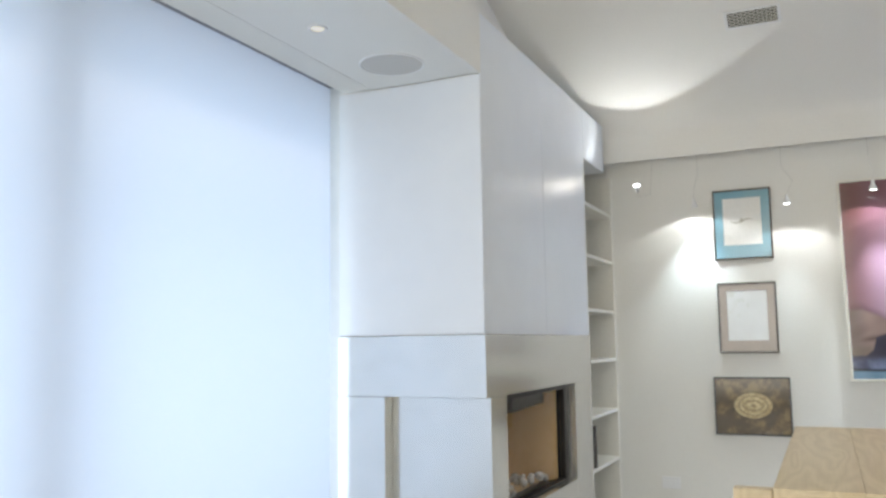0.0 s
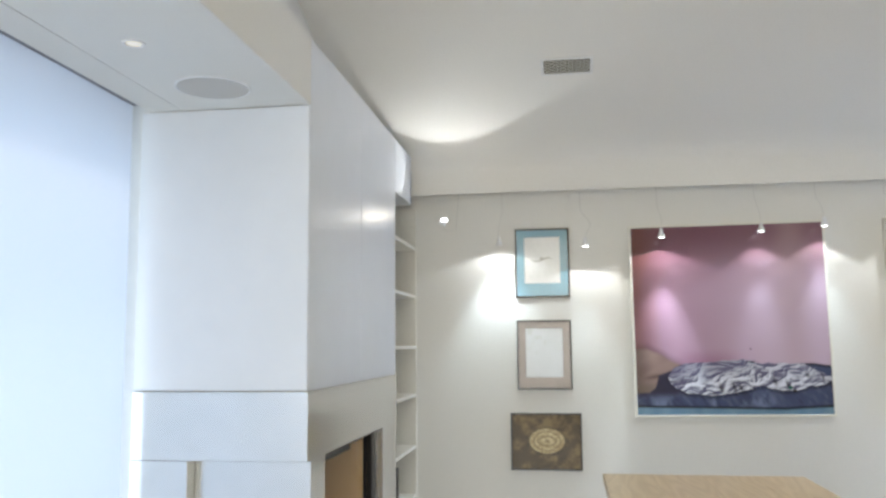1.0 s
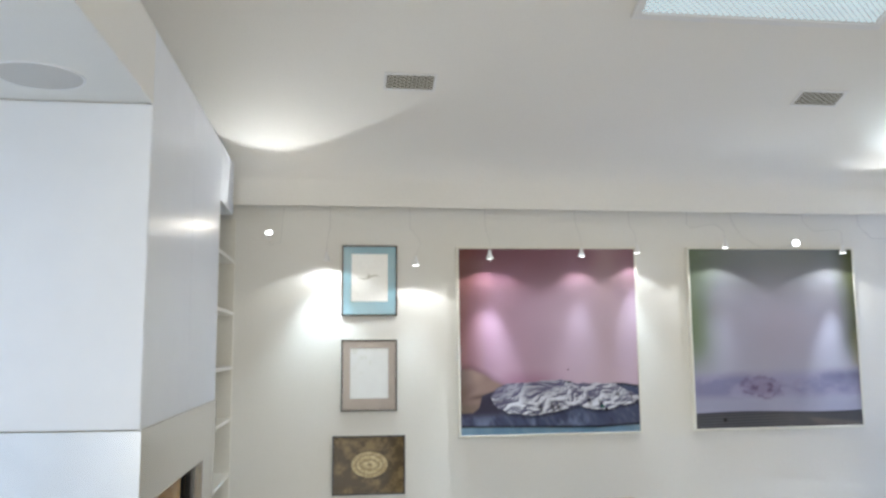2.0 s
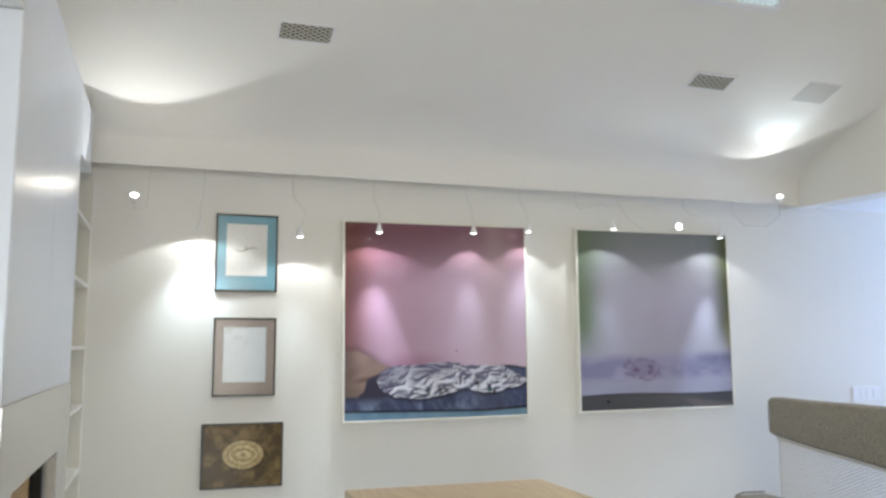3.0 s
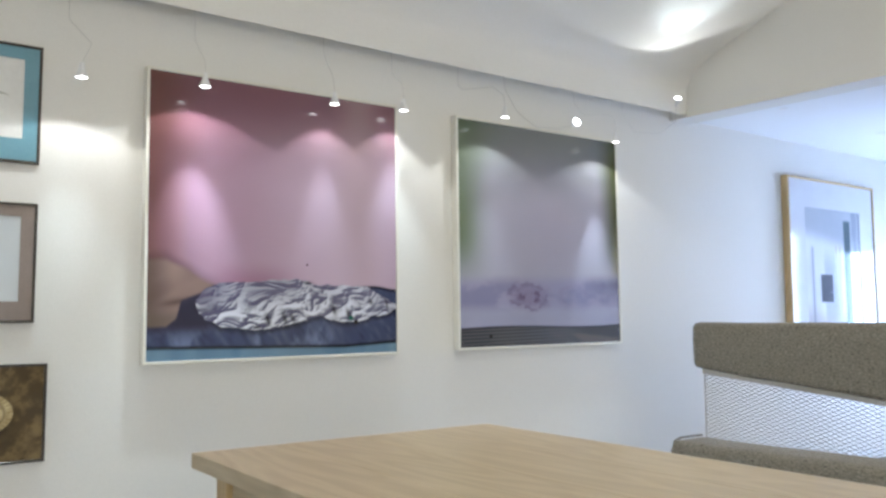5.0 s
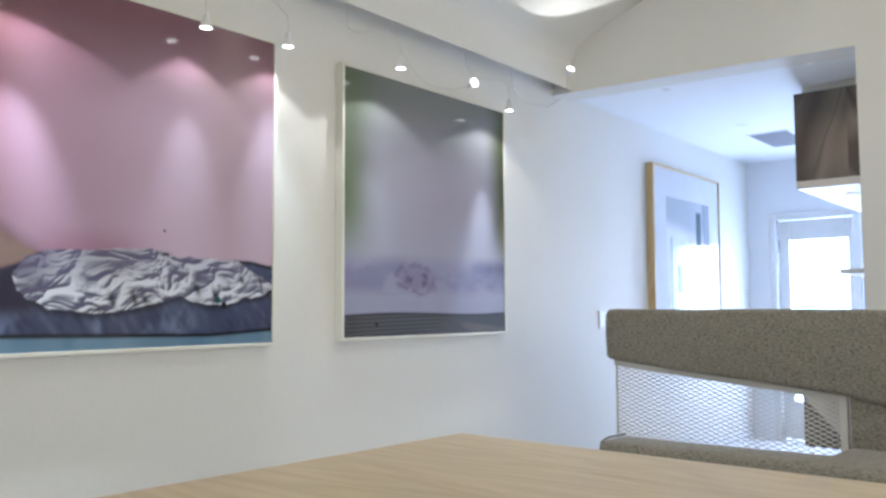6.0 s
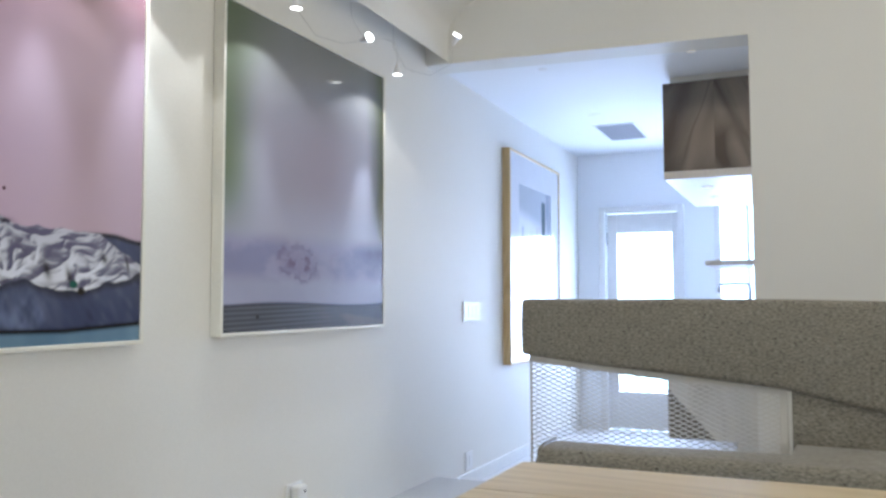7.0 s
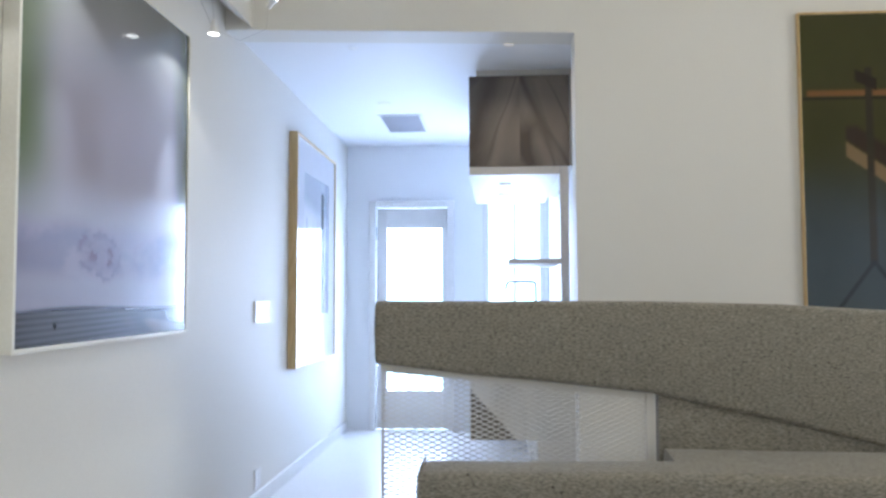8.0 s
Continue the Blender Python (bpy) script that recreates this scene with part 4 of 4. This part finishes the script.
def mat_board(f, x0, x1, z0, z1, w0, w1, w2, w3, colour_mat, y, label):
    """A mount with a window: margins left, right, below, above."""
    bm = bmesh.new()
    outer = [(x0, z0), (x1, z0), (x1, z1), (x0, z1)]
    inner = [(x0 + w0, z0 + w2), (x1 - w1, z0 + w2), (x1 - w1, z1 - w3), (x0 + w0, z1 - w3)]
    loops = [[bm.verts.new((px, py, pz)) for px, pz in lp] for lp in (outer, inner) for py in (y, y + 0.003)]
    of, ob_, nf, nb = loops
    for i in range(4):
        k = (i + 1) % 4
        for q in ((of[i], of[k], nf[k], nf[i]), (nf[i], nf[k], nb[k], nb[i]), (nb[i], nb[k], ob_[k], ob_[i]), (ob_[i], ob_[k], of[k], of[i])):
            bm.faces.new(q)
    bmesh.ops.recalc_face_normals(bm, faces=bm.faces[:])
    part("mount", bm, colour_mat, f, label)


BLUE_MOUNT = grained("blue_mount", (0.14, 0.31, 0.39), (0.19, 0.38, 0.46), 0.12, 200, 0.01, big=6)
TAUPE_MOUNT = grained("taupe_mount", (0.22, 0.175, 0.15), (0.28, 0.225, 0.195), 0.15, 200, 0.01, big=6)
WHITE_MOUNT = grained("white_mount", (0.66, 0.67, 0.70), (0.72, 0.73, 0.76), 0.1, 200, 0.01, big=6)
Y1 = NORTH - 0.018

f = wall_frame("framed_drawing", -0.686, -0.302, 1.708, 2.200, 0.011, 0.024, DARKWOOD, "small drawing in a blue mount and thin dark frame")
mat_board(f, -0.675, -0.313, 1.719, 2.189, 0.055, 0.055, 0.09, 0.05, BLUE_MOUNT, Y1, "blue card mount")
print_mesh("drawing", lambda u, v: (-0.622 + u * 0.256, Y1 + 0.004, 1.807 + v * 0.334), paint_bird, 90, 110, MATTE, f)
f = wall_frame("framed_drawing", -0.684, -0.301, 1.060, 1.545, 0.011, 0.024, DARKWOOD, "small pale sheet in a taupe mount and thin dark frame")
mat_board(f, -0.673, -0.312, 1.071, 1.534, 0.050, 0.050, 0.075, 0.045, TAUPE_MOUNT, Y1, "taupe card mount")
print_mesh("drawing", lambda u, v: (-0.625 + u * 0.265, Y1 + 0.004, 1.144 + v * 0.347), paint_blank, 60, 80, MATTE, f)
f = wall_frame("framed_print", -0.738, -0.245, 0.505, 0.896, 0.011, 0.024, DARKWOOD, "small mottled brown print with a cream oval medallion, dark frame")
print_mesh("medallion_print", lambda u, v: (-0.727 + u * 0.471, Y1, 0.516 + v * 0.369), paint_medal, 150, 120, MATTE, f)

f = wall_frame("framed_photograph", 5.03, 6.34, 0.585, 2.185, 0.018, 0.062, OAK_END, "tall photograph of an interior with wide white mount, oak frame")
mat_board(f, 5.048, 6.322, 0.603, 2.167, 0.22, 0.22, 0.34, 0.22, WHITE_MOUNT, NORTH - 0.052, "wide white card mount")
print_mesh("photograph", lambda u, v: (5.262 + u * 0.846, NORTH - 0.048, 0.935 + v * 1.02), paint_hall, 90, 120, MATTE, f)

dp = thing("framed_painting", (EAST, 2.5, 1.7), "large dark olive painting in a thin pale wood frame", "picture")
for a, b in (((EAST - 0.034, 1.84, 2.466), (EAST - 0.002, 3.162, 2.478)), ((EAST - 0.034, 1.84, 0.90), (EAST - 0.002, 3.162, 0.912)), ((EAST - 0.034, 3.153, 0.912), (EAST - 0.002, 3.162, 2.466)), ((EAST - 0.034, 1.84, 0.912), (EAST - 0.002, 1.852, 2.466))):
    part("frame_rail", solid([(a, b)], 0.0015, 1), OAK_END, dp)
print_mesh("canvas", lambda u, v: (EAST - 0.031, 3.152 - u * 1.30, 0.913 + v * 1.552), paint_dark, 160, 190, MATTE, dp)


# ---- wire-hung spot lamps ----
def spot_fixture(x, y, z, aim, hang, wide=None, beam=None):
    """A small lamp head on a thin wire; aim is where it points, hang the wire's bends up to the cove."""
    f = thing("spot_lamp", (x, y, z), "small white halogen spot lamp lit on a thin bent wire", "lamp", "picture lights")
    d = Vector(aim).normalized()
    m = Matrix.Translation((x, y, z)) @ d.to_track_quat("-Z", "Y").to_matrix().to_4x4()
    shade = part("shade", smooth(turned([(0.006, 0.062), (0.010, 0.060), (0.012, 0.036), (0.016, 0.026), (0.0255, 0.002), (0.0265, 0.0), (0.0235, 0.0), (0.0235, 0.003), (0.012, 0.022), (0.0, 0.024)], m, 20)), PLASTIC, f)
    part("lens", smooth(turned([(0.0, -0.002), (0.012, -0.001), (0.019, 0.002), (0.0225, 0.007), (0.0, 0.012)], m, 16)), LENS, shade, "glowing glass lens")
    top = m @ Vector((0, 0, 0.060))
    part("wire", tube([top] + [Vector(h) for h in hang], 0.0015, 6), WIRE, f)
    at = Vector((x, y, z)) + d * 0.024
    if wide:
        lamp("spill", "SPOT", look(at, at + d), wide[0], (0.95, 0.98, 1.0), cone=wide[1], blend=0.16, r=0.02)
    if beam:
        b = Vector(beam[2]).normalized()
        lamp("beam", "SPOT", look(at, at + b), beam[0], (0.76, 0.90, 1.0), cone=beam[1], blend=0.9, r=0.012)


CB = 2.498
down = (0.0, 0.03, -1.0)
W = 5.5
spot_fixture(-1.165, 5.81, 2.249, (0.05, -0.72, 0.68), [(-1.162, 5.84, 2.17), (-1.10, 5.96, 2.20), (-1.08, 5.99, CB)], (11, 92), None)
# added warm fill for the ceiling, beside the first spot lamp's own spill
lamp("ceiling_fill", "SPOT", look((-1.162, 5.74, 2.28), (-0.6, 4.6, 3.2)), 2.2, (1.0, 0.92, 0.80), cone=160, blend=0.7, r=0.02)
spot_fixture(-0.789, 5.893, 2.070, (0.0, 0.25, -1.0), [(-0.79, 5.92, 2.22), (-0.77, 5.98, 2.30), (-0.77, 5.99, CB)], (3.2, 144), (26, 78, (0.0, 0.18, -1)))
spot_fixture(-0.192, 5.845, 2.042, (0.0, 0.0, -1.0), [(-0.15, 5.88, 2.2), (-0.22, 5.98, 2.32), (-0.22, 5.99, CB)], (4.2, 130), (20, 56, (0.0, 0.08, -1)))
spot_fixture(0.320, 5.866, 2.092, down, [(0.33, 5.90, 2.22), (0.31, 5.98, 2.33), (0.31, 5.99, CB)], (4.5, 140), (62, 48, (0.0, 0.10, -1)))
spot_fixture(0.982, 5.906, 2.120, down, [(0.975, 5.91, 2.26), (0.96, 5.98, 2.38), (0.96, 5.99, CB)], (3.4, 106), (17, 38, (0.0, 0.08, -1)))
spot_fixture(1.386, 5.908, 2.147, down, [(1.375, 5.90, 2.28), (1.36, 5.98, 2.36), (1.36, 5.99, CB)], (3.4, 112), (20, 48, (0.05, 0.09, -1)))
spot_fixture(2.009, 5.834, 2.183, (0.0, 0.02, -1.0), [(2.006, 5.84, 2.31), (1.96, 5.88, 2.36), (1.82, 5.96, 2.34), (1.80, 5.99, 2.37), (1.80, 5.99, CB)], (W, 122), (22, 40, (0.0, 0.09, -1)))
spot_fixture(2.521, 5.79, 2.219, (-0.30, -0.85, 0.1), [(2.50, 5.92, 2.20), (2.36, 5.97, 2.20), (2.22, 5.98, 2.28), (2.14, 5.99, 2.40), (2.13, 5.99, CB)], (3, 140), None)
spot_fixture(2.912, 5.850, 2.154, (0.0, 0.03, -1.0), [(2.917, 5.86, 2.31), (2.90, 5.90, 2.335), (2.76, 5.97, 2.33), (2.70, 5.99, 2.40), (2.69, 5.99, CB)], (W, 134), (55, 34, (-0.03, 0.13, -1)))
spot_fixture(3.357, 5.717, 2.473, (-0.42, -0.58, 0.66), [(3.38, 5.76, 2.33), (3.36, 5.88, 2.27), (3.22, 5.96, 2.28), (3.14, 5.99, 2.38), (3.13, 5.99, CB)], (5, 114), (13, 62, (-0.24, -0.36, 0.47)))


# ---- table ----
def table():
    t = thing("dining_table", (0.34, 3.59, 0.0), "long pale oak dining table with a plank top", "table")
    x0, x1, y0, y1, z = -0.172, 0.798, 2.64, 4.497, 0.725
    n = 4
    w = (x1 - x0) / n
    for i in range(n):
        part("plank", solid([((x0 + i * w + 0.0004, y0, z - 0.038), (x0 + (i + 1) * w - 0.0004, y1, z))], 0.0013, 1), OAK, t)
    for lx in (x0 + 0.03, x1 - 0.10):
        for ly in (y0 + 0.10, y1 - 0.17):
            part("leg", solid([((lx, ly, 0.0), (lx + 0.07, ly + 0.07, z - 0.039))], 0.004), OAK_END, t)
    for ax in (x0 + 0.045, x1 - 0.07):
        part("apron", solid([((ax, y0 + 0.17, z - 0.12), (ax + 0.025, y1 - 0.17, z - 0.039))], 0.002, 1), OAK, t)
    part("end_rail", solid([((x0 - 0.11, y0 - 0.005, z - 0.06), (x0 - 0.001, y0 + 0.05, z - 0.005))], 0.003), OAK, t)


table()


# ---- felt bench with mesh back ----
def loft(sections):
    """A closed body through outlines of equal length."""
    bm = bmesh.new()
    rings = [[bm.verts.new(p) for p in s] for s in sections]
    k = len(rings[0])
    for r0, r1 in zip(rings, rings[1:]):
        for i in range(k):
            bm.faces.new((r0[i], r0[(i + 1) % k], r1[(i + 1) % k], r1[i]))
    bm.faces.new(rings[0])
    bm.faces.new(rings[-1])
    bmesh.ops.recalc_face_normals(bm, faces=bm.faces[:])
    return bm


def pillow_section(y, x0, x1, z0, z1, r, bulge=0.0):
    """A rounded upright outline at one y."""
    pts = []
    for cx, cz, a0 in ((x1 - r, z1 - r, 0), (x0 + r, z1 - r, 90), (x0 + r, z0 + r, 180), (x1 - r, z0 + r, 270)):
        for a in (0, 22.5, 45, 67.5, 90):
            t = radians(a0 + a)
            pts.append((cx + r * math.cos(t), y, cz + r * math.sin(t)))
    return pts


def felt_bench():
    b = thing("bench", (2.5, 3.9, 0.0), "grey-brown felt upholstered bench with a white mesh back", "bench")
    ys = [5.137, 5.132, 5.10, 4.8, 4.5, 4.11, 3.9, 3.63, 3.45, 3.28, 3.0, 2.7]
    low = np.interp(ys[::-1], [2.7, 3.28, 3.63, 4.11, 5.14], [0.40, 0.512, 0.592, 0.700, 0.802])[::-1]
    high = np.interp(ys[::-1], [2.7, 3.28, 3.63, 4.06, 5.14], [0.97, 1.004, 1.023, 1.038, 1.040])[::-1]
    secs = []
    for i, y in enumerate(ys):
        inset = (0.016, 0.004, 0.0)[i] if i < 3 else 0.0
        wob = 0.003 * math.sin(9 * y)
        secs.append(pillow_section(y, 2.685 + inset, 2.775 - inset, low[i] + inset + wob, high[i] - inset + wob * 0.6, 0.022))
    back = part("back_cushion", smooth(loft(secs), 50), FELT, b)
    part("back_piping", tube([(2.684, 5.128, 0.82), (2.681, 5.132, 0.92), (2.684, 5.130, 1.02)], 0.004), FELT, back)
    secs = [pillow_section(y, 2.705, 2.765, 0.42, 0.74, 0.02) for y in (4.085, 4.07, 3.8, 3.4, 2.7)]
    part("lower_back", smooth(loft(secs), 50), FELT, b)
    secs = []
    for i, y in enumerate((4.935, 4.928, 4.90, 4.6, 4.3, 4.085, 4.070, 3.7, 3.3, 2.7)):
        inset = (0.02, 0.006, 0.0)[i] if i < 3 else 0.0
        deep = 2.47 if y > 4.08 else 2.705
        secs.append(pillow_section(y, 2.235 + inset, deep, 0.335 + inset, 0.500 - inset + 0.004 * math.sin(5 * y), 0.035))
    seat = part("seat_cushion", smooth(loft(secs), 50), FELT, b)
    part("seat_piping", tube([(2.243, 4.925, 0.36), (2.238, 4.93, 0.45), (2.25, 4.925, 0.492), (2.30, 4.922, 0.505), (2.45, 4.922, 0.503)], 0.005), FELT, seat)
    # white steel frame and the expanded-metal sheet
    part("frame_post", solid([((2.715, 4.098, 0.0), (2.745, 4.128, 0.72))], 0.003), CREAM_METAL, b)
    part("frame_post", solid([((2.735, 5.105, 0.0), (2.743, 5.115, 0.80))], 0.001, 1), WHITE_METAL, b)
    part("top_rail", prism([(5.115, 0.775), (4.10, 0.672), (4.10, 0.72), (5.115, 0.82)], 0, 2.722, 2.742), CREAM_METAL, b)
    part("bottom_rail", solid([((2.722, 4.128, 0.06), (2.742, 5.105, 0.085))], 0.002, 1), CREAM_METAL, b)
    bm = lattice(1.0, 0.78, 0.044, 0.0195, 0.0034, -0.002, 0.002)
    bm.transform(Matrix(((0, 0, 1, 2.732), (1, 0, 0, 4.614), (0, 1, 0, 0.45), (0, 0, 0, 1))))
    geom = bm.verts[:] + bm.edges[:] + bm.faces[:]
    bmesh.ops.bisect_plane(bm, geom=geom, plane_co=(2.732, 5.115, 0.80), plane_no=(0, -0.1015, 1.0), clear_outer=True)
    part("mesh_sheet", bm, CREAM_METAL, b, "white expanded-metal mesh", kind="stuff")
    for ly in (4.7, 3.6, 2.8):
        for lx in (2.27, 2.60):
            part("leg", solid([((lx, ly, 0.0), (lx + 0.03, ly + 0.03, 0.336))], 0.002, 1), WHITE_METAL, b)


felt_bench()


# ---- kitchen ----
def kitchen():
    c = thing("wall_cabinet", (5.3, 4.5, 1.81), "kitchen wall cabinet with a dark feather-grained end panel", "cabinet")
    part("body", solid([((4.672, 4.202, 1.862), (6.2, 4.82, 2.425))], 0.002, 1), SATIN, c)
    part("end_panel", solid([((4.65, 4.225, 1.862), (4.671, 4.842, 2.428))], 0.001, 1), VENEER, c, "dark feathered veneer end panel")
    part("filler", solid([((4.685, 4.202, 2.429), (6.2, 4.80, 2.474))]), LIMED, c)
    part("bottom_board", solid([((4.648, 4.29, 1.811), (6.2, 4.842, 1.860))], 0.002, 1), BEIGE, c)
    part("upright", solid([((4.648, 4.235, 0.90), (4.70, 4.287, 1.860))], 0.002, 1), BEIGE, c)
    sh = thing("wall_shelf", (5.2, 4.4, 1.27), "narrow beige shelf above the kitchen counter", "shelf")
    part("board", solid([((4.65, 4.287, 1.264), (5.3, 4.605, 1.292))], 0.002, 1), BEIGE, sh)
    u = thing("base_cabinet", (5.5, 4.5, -0.15), "pale beige kitchen base cabinet raised on a recessed plinth", "cabinet")
    part("body", solid([((4.671, 4.202, 0.195), (7.0, 4.842, 0.70))], 0.003, 1), BEIGE, u)
    part("end_panel", solid([((4.65, 4.202, 0.195), (4.670, 4.842, 0.70))], 0.001, 1), PALE_VENEER, u, "pale veneer end panel, darker beyond a slanting line")
    part("plinth", solid([((4.66, 4.202, -0.15), (7.0, 4.44, 0.194))], 0.002, 1), BEIGE, u)
    w = thing("worktop", (5.5, 4.5, 0.70), "white kitchen worktop on the base cabinet", "worktop")
    part("slab", solid([((4.64, 4.202, 0.70), (7.1, 4.86, 0.74))], 0.003), LACQUER, w)
    t = thing("kitchen_tap", (5.515, 4.40, 0.74), "slim square-bent steel kitchen tap on the worktop", "tap")
    part("base", smooth(turned([(0.022, 0.0), (0.022, 0.03), (0.016, 0.04)], pose(5.515, 4.40, 0.74))), CHROME, t)
    arc = [(5.515, 4.40, 0.77), (5.515, 4.40, 1.14)] + [(5.515, 4.40 + 0.03 - 0.03 * math.cos(a), 1.14 + 0.03 * math.sin(a)) for a in np.linspace(0.2, 1.57, 5)] + [(5.515, 4.57, 1.17), (5.515, 4.60, 1.165), (5.515, 4.612, 1.14), (5.515, 4.613, 1.11)]
    part("spout", smooth(tube(arc, 0.010, 10)), CHROME, t)


kitchen()


# ---- switches and sockets ----
def plate(name, x0, x1, z0, z1, label, category, keys):
    p = thing(name, ((x0 + x1) / 2, NORTH, (z0 + z1) / 2), label, category)
    face = part("plate", solid([((x0, NORTH - 0.009, z0), (x1, NORTH - 0.001, z1))], 0.003), PLASTIC, p)
    w = (x1 - x0 - 0.02) / keys
    for i in range(keys):
        part("key", solid([((x0 + 0.012 + i * w, NORTH - 0.0105, z0 + 0.025), (x0 + 0.006 + (i + 1) * w, NORTH - 0.009, z1 - 0.025))], 0.0015, 1), PLASTIC, face)


plate("light_switch", 4.27, 4.56, 0.915, 1.037, "wide white light switch plate on the hall wall", "light switch", 4)
plate("wall_socket", 4.30, 4.42, -0.045, 0.07, "white wall socket low on the hall wall", "socket", 2)
plate("wall_socket", -1.12, -0.995, 0.118, 0.20, "white wall socket below the pictures", "socket", 2)
plate("wall_socket", 2.32, 2.44, 0.13, 0.25, "white wall socket with a plug in it", "socket", 2)
pg = thing("plug", (2.37, NORTH - 0.014, 0.205), "white plug-in adapter standing out of the socket", "plug")
part("plug_body", solid([((2.335, NORTH - 0.06, 0.17), (2.405, NORTH - 0.014, 0.245))], 0.012, 3), PLASTIC, pg)
part("indicator", solid([((2.375, NORTH - 0.062, 0.215), (2.383, NORTH - 0.059, 0.226))]), DARK, pg)
